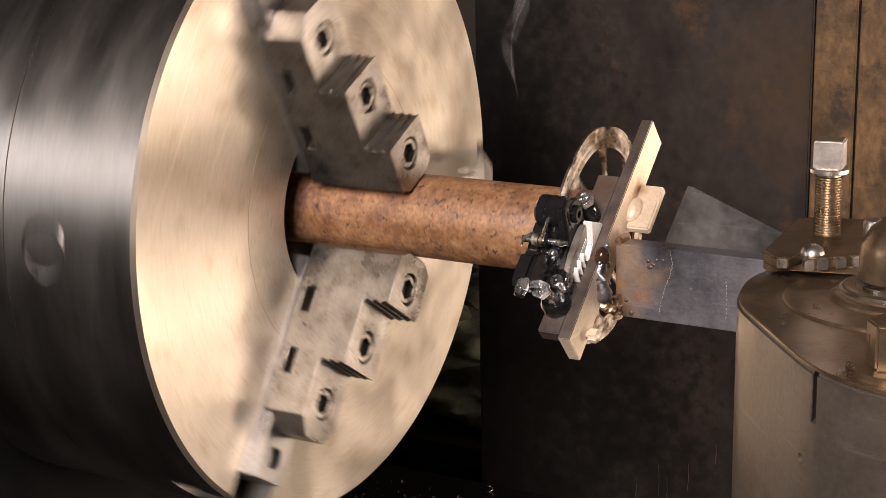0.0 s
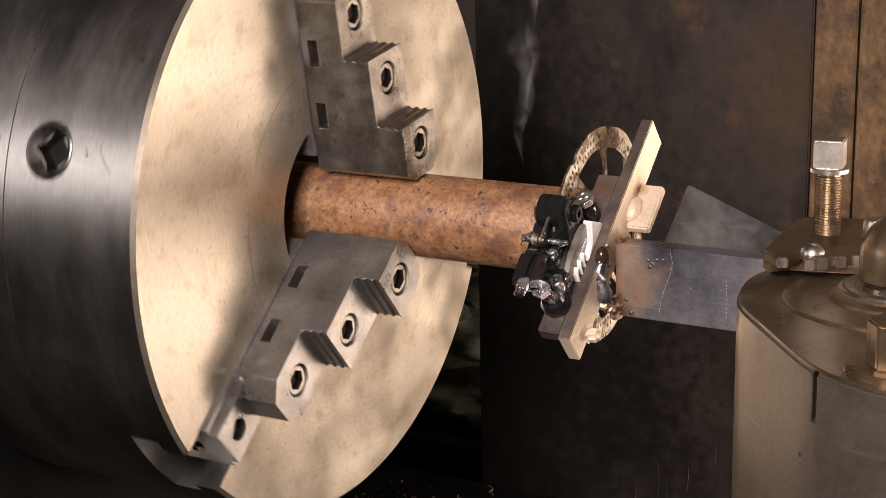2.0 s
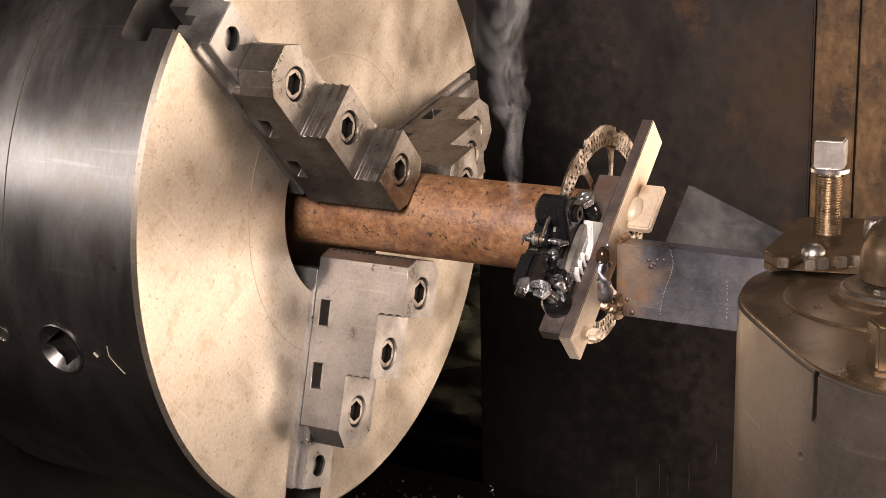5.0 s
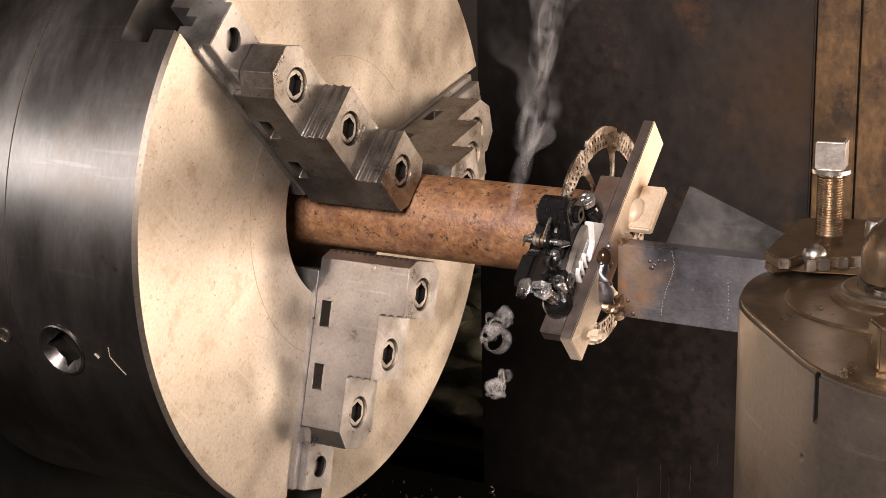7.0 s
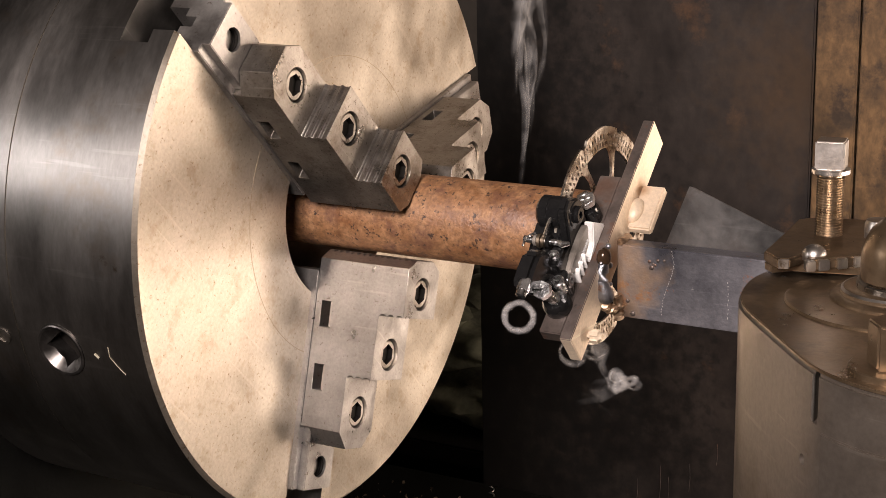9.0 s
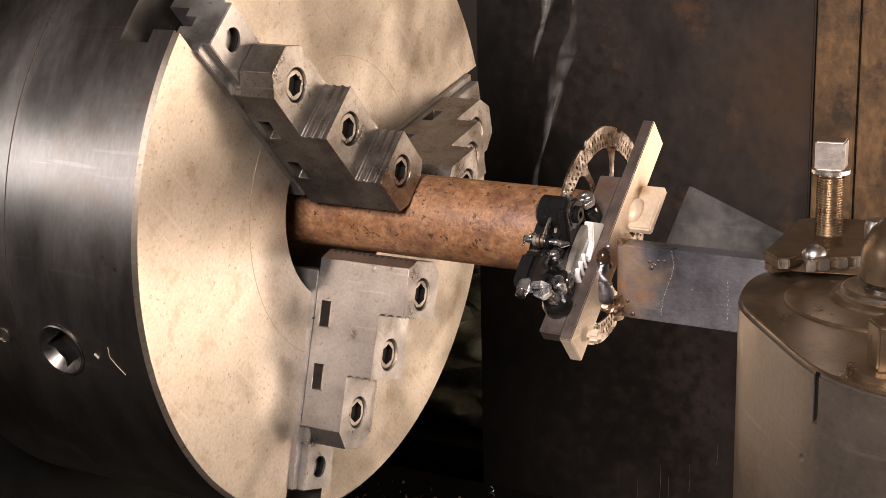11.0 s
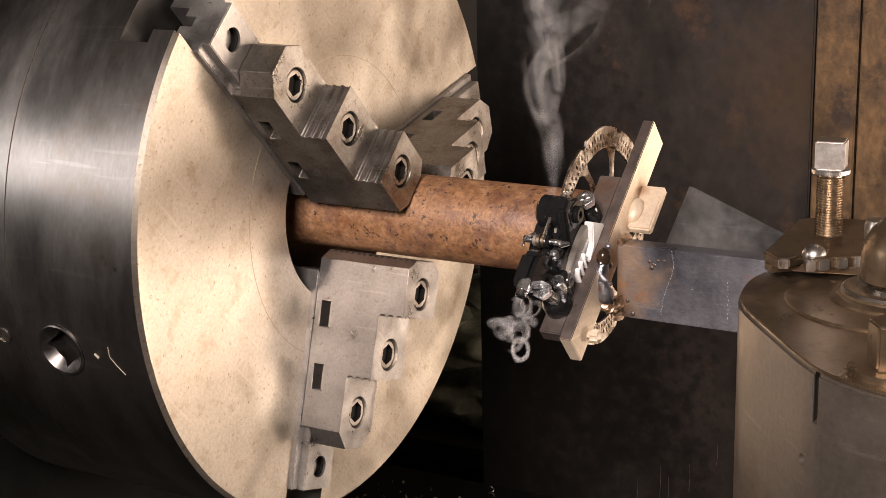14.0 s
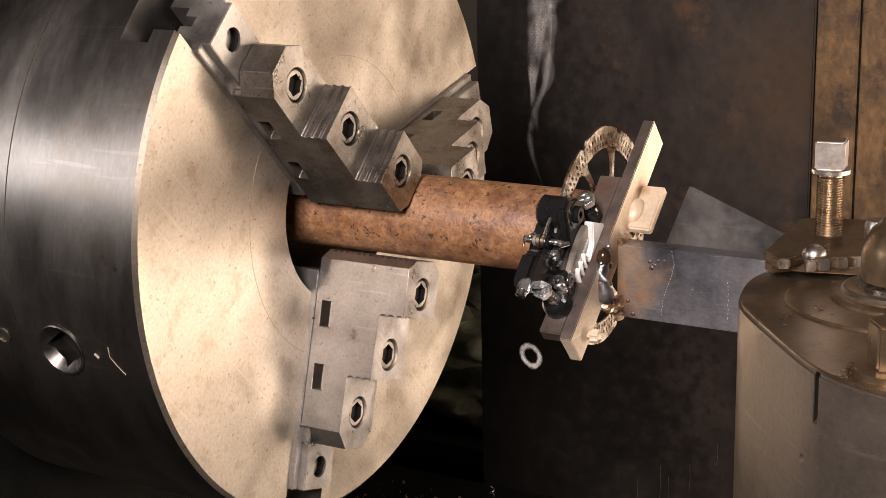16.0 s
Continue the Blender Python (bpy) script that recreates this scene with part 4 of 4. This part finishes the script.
for i in range(7):
    px = -0.42 - 0.09 * (i % 3) - 0.03 * i
    pz = -0.58 + 0.062 * i
    tagged(part("rag", lump(px, 1.10 + 0.05 * (i % 2), pz, 0.16, 0.11, 0.055, i * 3.1), RAG, None, "", 60), "greasy greenish rag crumpled in a heap", "rag", "rag heap")


# ---- smoke ----
def smoke_material(name, strength, scale, low=0.1):
    m = bpy.data.materials.new(name)
    m.use_nodes = True
    nt = m.node_tree
    N, L = nt.nodes.new, nt.links.new
    nt.nodes.remove(nt.nodes["Principled BSDF"])
    out = nt.nodes["Material Output"]
    tr, df, tl, add, mix = N("ShaderNodeBsdfTransparent"), N("ShaderNodeBsdfDiffuse"), N("ShaderNodeBsdfTranslucent"), N("ShaderNodeMixShader"), N("ShaderNodeMixShader")
    df.inputs[0].default_value = tl.inputs[0].default_value = (0.85, 0.85, 0.86, 1)
    L(df.outputs[0], add.inputs[1]), L(tl.outputs[0], add.inputs[2])
    at, tc, ns, mr, mul = N("ShaderNodeAttribute"), N("ShaderNodeTexCoord"), N("ShaderNodeTexNoise"), N("ShaderNodeMapRange"), N("ShaderNodeMath")
    at.attribute_name = "veil"
    ns.inputs["Scale"].default_value, ns.inputs["Detail"].default_value, ns.inputs["Distortion"].default_value = scale, 4, 1.2
    L(tc.outputs["Object"], ns.inputs["Vector"])
    mr.inputs[1].default_value, mr.inputs[2].default_value, mr.inputs[3].default_value, mr.inputs[4].default_value = 0.35, 0.7, low * strength, strength
    L(ns.outputs[0], mr.inputs[0])
    mul.operation = "MULTIPLY"
    L(at.outputs["Fac"], mul.inputs[0]), L(mr.outputs[0], mul.inputs[1])
    L(mul.outputs[0], mix.inputs[0]), L(tr.outputs[0], mix.inputs[1]), L(add.outputs[0], mix.inputs[2])
    L(mix.outputs[0], out.inputs[0])
    return m


THIN, THICK, PUFF = smoke_material("thin_smoke", 0.075, 40), smoke_material("thick_smoke", 0.12, 42), smoke_material("dense_smoke", 0.36, 110, 0.3)
RINGS = smoke_material("ring_smoke", 0.26, 150, 0.30)


def sheet_mesh(name, rows, mat, label):
    """Rows of strips, each a list of (list of points, list of densities); one mesh."""
    verts, faces, dens = [], [], []
    for strip in rows:
        k = len(verts)
        n = len(strip[0][0])
        for pts, ds in strip:
            verts += [tuple(p) for p in pts]
            dens += ds
        for i in range(len(strip) - 1):
            for j in range(n - 1):
                a0 = k + i * n + j
                faces.append((a0, a0 + 1, a0 + n + 1, a0 + n))
    me = bpy.data.meshes.new(name)
    me.from_pydata(verts, [], faces)
    at = me.attributes.new("veil", "FLOAT", "POINT")
    at.data.foreach_set("value", dens)
    me.materials.append(mat)
    for f in me.polygons:
        f.use_smooth = True
    ob = new(name, me)
    return tagged(ob, label, "smoke", "smoke from the brake")


def wisp(height, width, seed, mat, strands=4, spread=0.02, sway=0.02):
    rnd = random.Random(seed)
    rows = []
    for k in range(strands):
        o = rnd.uniform(0, 50)
        lo, hi = rnd.uniform(0.0, 0.35), rnd.uniform(0.65, 1.0)
        tw0, tw1 = rnd.uniform(0, 3), rnd.uniform(1.5, 5)
        strip = []
        n = 46
        for i in range(n + 1):
            s = lo + (hi - lo) * i / n
            c = Vector((noise.noise((seed, s * 2.6, 0)) * sway * (0.4 + 2.0 * s) + (k - strands / 2) * spread * 0.14 * s * s, noise.noise((seed + 9, s * 2.6, 5)) * sway * (0.3 + s), s * height))
            c += Vector((noise.noise((o, s * 6, 3)), noise.noise((o, s * 6, 7)), 0.7 * noise.noise((o, s * 5, 11)))) * 0.030 * s * s
            ang = tw0 + tw1 * s + 1.2 * noise.noise((o + 3, s * 4, 1))
            w = width * (0.12 + 1.5 * s) * (0.4 + 1.1 * abs(noise.noise((o + 6, s * 5, 2))))
            d = Vector((math.cos(ang), math.sin(ang) * 0.6, 0))
            e = Vector((-d.y, d.x, 0))
            end = min(1, (i / n) / 0.15) * min(1, (1 - i / n) / 0.3)
            pts, ds = [], []
            for j in range(9):
                f = j / 4 - 1
                pts.append(c + d * w * f + e * w * 0.5 * f * f)
                ds.append(end * (1 - f * f) ** 0.8 * (1.0 if f < 0.3 else 1.25))
            strip.append((pts, ds))
        rows.append(strip)
    return sheet_mesh("smoke_wisp", rows, mat, "thin grey smoke wisp drifting up from the brake")


def puff(size, seed, strands=7, tall=1.4):
    rnd = random.Random(seed)
    rows = []
    for k in range(strands):
        c = Vector((rnd.uniform(-0.5, 0.5), rnd.uniform(-0.4, 0.4), rnd.uniform(-0.9, 0.9) * tall)) * size
        r0, turns, a0 = size * rnd.uniform(0.35, 0.75), rnd.uniform(0.8, 1.5), rnd.uniform(0, 6.3)
        q = Euler((rnd.uniform(-0.6, 0.6), rnd.uniform(0, 6.3), rnd.uniform(-0.6, 0.6))).to_matrix()
        strip = []
        n = 30
        for i in range(n + 1):
            s = i / n
            a = a0 + turns * 6.28 * s
            r = r0 * (1.0 - 0.55 * s)
            p = c + q @ Vector((r * math.cos(a), size * 0.5 * (s - 0.5), r * math.sin(a)))
            p += Vector((noise.noise((k * 3.3 + seed, s * 3, 0)), 0, noise.noise((k * 3.3 + seed, s * 3, 9)))) * size * 0.35
            d = q @ Vector((0.35 * math.cos(a + 0.5), 1.0, 0.35 * math.sin(a + 0.5)))
            w = size * 0.42 * (0.35 + 0.65 * math.sin(math.pi * min(1, s * 0.9 + 0.1)))
            strip.append(([p + d * w * f + q @ Vector((math.cos(a), 0, math.sin(a))) * w * 0.45 * f * f for f in (-1, -0.66, -0.33, 0, 0.33, 0.66, 1)],
                          [min(1, s / 0.12) * min(1, (1 - s) / 0.2) * e for e in (0.0, 0.8, 0.95, 0.8, 0.95, 1.1, 0.15)]))
        rows.append(strip)
    return sheet_mesh("smoke_puff", rows, PUFF, "small curling white smoke puff below the brake")


def ring_puff(major, minor, seed, stretch=1.0):
    """A ring of soft-edged bands, thickest in the middle."""
    rows = []
    for layer in (-1, 0, 1):
        strip = []
        n = 48
        for i in range(n + 1):
            a = 2 * math.pi * i / n
            wob = 1 + 0.14 * noise.noise((math.cos(a) * 1.3, math.sin(a) * 1.3, seed + layer))
            th = minor * (1.5 + 0.7 * noise.noise((math.cos(a) * 2, math.sin(a) * 2, seed + 5 + layer)))
            pts, ds = [], []
            for f in (-1, -0.75, -0.5, -0.25, 0, 0.25, 0.5, 0.75, 1):
                r = major * wob + th * f
                pts.append(Vector((r * math.cos(a) * stretch, layer * minor * 0.8 * (1 - f * f), r * math.sin(a))))
                ds.append(1.5 * (1 - f * f))
            strip.append((pts, ds))
        rows.append(strip)
    return sheet_mesh("smoke_ring", rows, RINGS, "small white smoke ring drifting below the brake")


# start, foot x, y, height, width, thick, rise in metres a second
WISPS = [(-1.6, 0.165, 0.00, 0.20, 0.012, 0, 0.06), (0.2, 0.170, 0.00, 0.19, 0.012, 0, 0.07), (1.4, 0.170, 0.00, 0.20, 0.013, 0, 0.07), (2.3, 0.178, -0.02, 0.22, 0.016, 1, 0.08),
         (3.0, 0.178, -0.03, 0.20, 0.020, 1, 0.05), (3.7, 0.185, -0.04, 0.22, 0.018, 1, 0.07), (4.9, 0.190, -0.05, 0.22, 0.014, 1, 0.08), (6.0, 0.188, -0.05, 0.21, 0.012, 1, 0.06),
         (6.7, 0.190, -0.07, 0.18, 0.014, 1, 0.05), (7.5, 0.195, -0.06, 0.24, 0.010, 0, 0.07), (8.2, 0.190, -0.06, 0.23, 0.010, 1, 0.06), (9.3, 0.195, -0.06, 0.22, 0.012, 1, 0.08),
         (10.6, 0.200, -0.05, 0.24, 0.010, 0, 0.06), (11.4, 0.255, -0.04, 0.14, 0.008, 0, 0.06), (12.4, 0.205, -0.05, 0.22, 0.008, 0, 0.07), (13.2, 0.202, -0.05, 0.22, 0.012, 1, 0.08),
         (14.0, 0.205, -0.05, 0.22, 0.016, 1, 0.06), (14.8, 0.200, -0.05, 0.21, 0.012, 1, 0.07), (15.3, 0.210, -0.05, 0.23, 0.010, 0, 0.06)]
wisps = [wisp(h, w, 31 + 7 * i, THICK if k else THIN, 7 if k else 3, 0.050 if k else 0.025, 0.026) for i, (_, _, _, h, w, k, _) in enumerate(WISPS)]
# things below the brake: object, rows of (seconds, x, z, turn)
falling = [
    (puff(0.0115, 3, 8, 1.2), 2.55, [(2.65, 0.190, -0.060, 0), (3.0, 0.174, -0.090, 25), (3.5, 0.189, -0.092, 60), (4.0, 0.198, -0.084, 100), (4.5, 0.215, -0.060, 140)]),
    (puff(0.0110, 8, 8, 1.9), 6.2, [(6.3, 0.1802, -0.0477, 0), (6.8, 0.1684, -0.0623, 15), (7.4, 0.1674, -0.0646, 25), (7.7, 0.1744, -0.068, 35), (8.0, 0.1833, -0.0711, 45), (8.3, 0.1938, -0.0826, 55), (8.6, 0.2121, -0.0842, 65), (8.9, 0.2324, -0.0726, 75), (9.2, 0.25, -0.0574, 85)]),
    (puff(0.0110, 27, 6, 0.9), 6.4, [(6.5, 0.1798, -0.089, 0), (7.0, 0.1668, -0.1131, 10), (7.4, 0.1748, -0.1198, 22), (7.7, 0.1931, -0.1208, 32), (8.0, 0.2093, -0.1173, 40), (8.3, 0.2257, -0.1141, 48), (8.6, 0.2432, -0.104, 56), (8.9, 0.2582, -0.0943, 64), (9.3, 0.2762, -0.0767, 74)]),
    (ring_puff(0.0105, 0.0017, 4.0), 8.2, [(8.3, 0.165, -0.066, 20), (8.6, 0.170, -0.067, 10), (9.0, 0.1862, -0.0540, -10), (9.3, 0.190, -0.044, -20), (9.8, 0.205, -0.010, -40)]),
    (puff(0.0125, 15, 9, 1.3), 13.25, [(13.35, 0.192, -0.050, 0), (13.8, 0.188, -0.056, 20), (14.5, 0.1848, -0.0536, 60), (15.0, 0.190, -0.030, 90), (15.5, 0.195, 0.000, 120)]),
    (ring_puff(0.0080, 0.0015, 6.0, 0.72), 13.7, [(13.85, 0.190, -0.062, 0), (14.2, 0.178, -0.085, 10), (14.5, 0.1607, -0.1051, 15), (15.0, 0.1516, -0.1128, 10), (15.3, 0.1622, -0.1058, 0), (15.6, 0.1737, -0.0952, -15), (16.0, 0.1961, -0.0822, -30)]),
]
skirt = wisp(0.055, 0.013, 901, THIN, 4, 0.03, 0.012)


# ---- what moves ----
TURNS = ((0.0, -124.0), (0.25, -82.0), (0.5, -46.2), (0.75, -13.0), (1.0, 18.0), (1.25, 43.5), (1.5, 65.3), (1.75, 84.2), (2.0, 100.2), (2.25, 112.8), (2.5, 122.5), (2.75, 129.4), (3.0, 133.4), (3.4, 134.3), (3.9, 133.5), (4.4, 133.5), (16.0, 133.5))


BORE = pose(-0.225, 0, 0, 0, 90, 0)  # smoke gathers in the spindle bore before it comes out


def motions():
    for ob, x in ((chuck, 0.0), (pipe, 0.0), (disc, 0.2292)):
        walk(ob, [(t, pose(x, 0, 0, a)) for t, a in TURNS])
    for i, (ob, (t0, x, y, h, _, _, v)) in enumerate(zip(wisps, WISPS)):
        rows = [(0.0, BORE)] if t0 > 0.1 else []
        if t0 > 0.4:
            rows.append((t0 - 0.16, BORE))
        z0 = -0.010
        life = 0.42 / v
        for k in range(7):
            t = t0 + life * k / 6
            if -0.01 <= t < 16.0:
                rows.append((t, pose(x + 0.012 * k / 6, y + 0.02 * k / 6, z0 + v * (t - t0), 0, (-3 if t0 < 6 else 8) + 3 * math.sin(k + i), 5 * k)))
            elif t < 0 < t + life / 6:
                rows.append((0.0, pose(x, y, z0 - v * t0, 0, 0, 0)))
        last = rows[-1][1]
        end = z0 + v * (16.0 - t0) if t0 + life > 16.0 else last.translation.z + 0.02
        rows.append((16.0, pose(last.translation.x, last.translation.y, end, 0, 0, 30)))
        walk(ob, rows)
    for ob, t0, path in falling:
        rows = [(0.0, BORE), (t0 - 0.1, BORE)]
        for t, x, z, a in path:
            rows.append((t, pose(x, -0.05, z, a * 0.3, a, 26)))
        if path[-1][0] < 15.9:
            t, x, z, a = path[-1]
            rows += [(t + 0.4, pose(0.245, 0.02, -0.01, a * 0.3, a, 26)), (t + 0.9, pose(0.10, 0.0, 0.0, a * 0.3, a, 26)), (16.0, pose(0.10, 0.0, 0.0, a * 0.3, a, 26))]
        walk(ob, rows)
    walk(skirt, [(0.0, BORE), (7.4, BORE), (7.6, pose(0.1798, -0.05, -0.089, 0, 165, 0)), (8.0, pose(0.203, -0.05, -0.0856, 0, 173, 9)), (8.3, pose(0.2189, -0.05, -0.0832, 0, 181, 18)), (8.6, pose(0.2391, -0.05, -0.0717, 0, 189, 27)), (9.0, pose(0.2588, -0.05, -0.0604, 0, 197, 36)), (9.6, pose(0.270, -0.03, -0.040, 0, 190, 45)), (10.3, pose(0.30, 0.0, -0.01, 0, 190, 60)), (11.0, BORE), (16.0, BORE)])


motions()
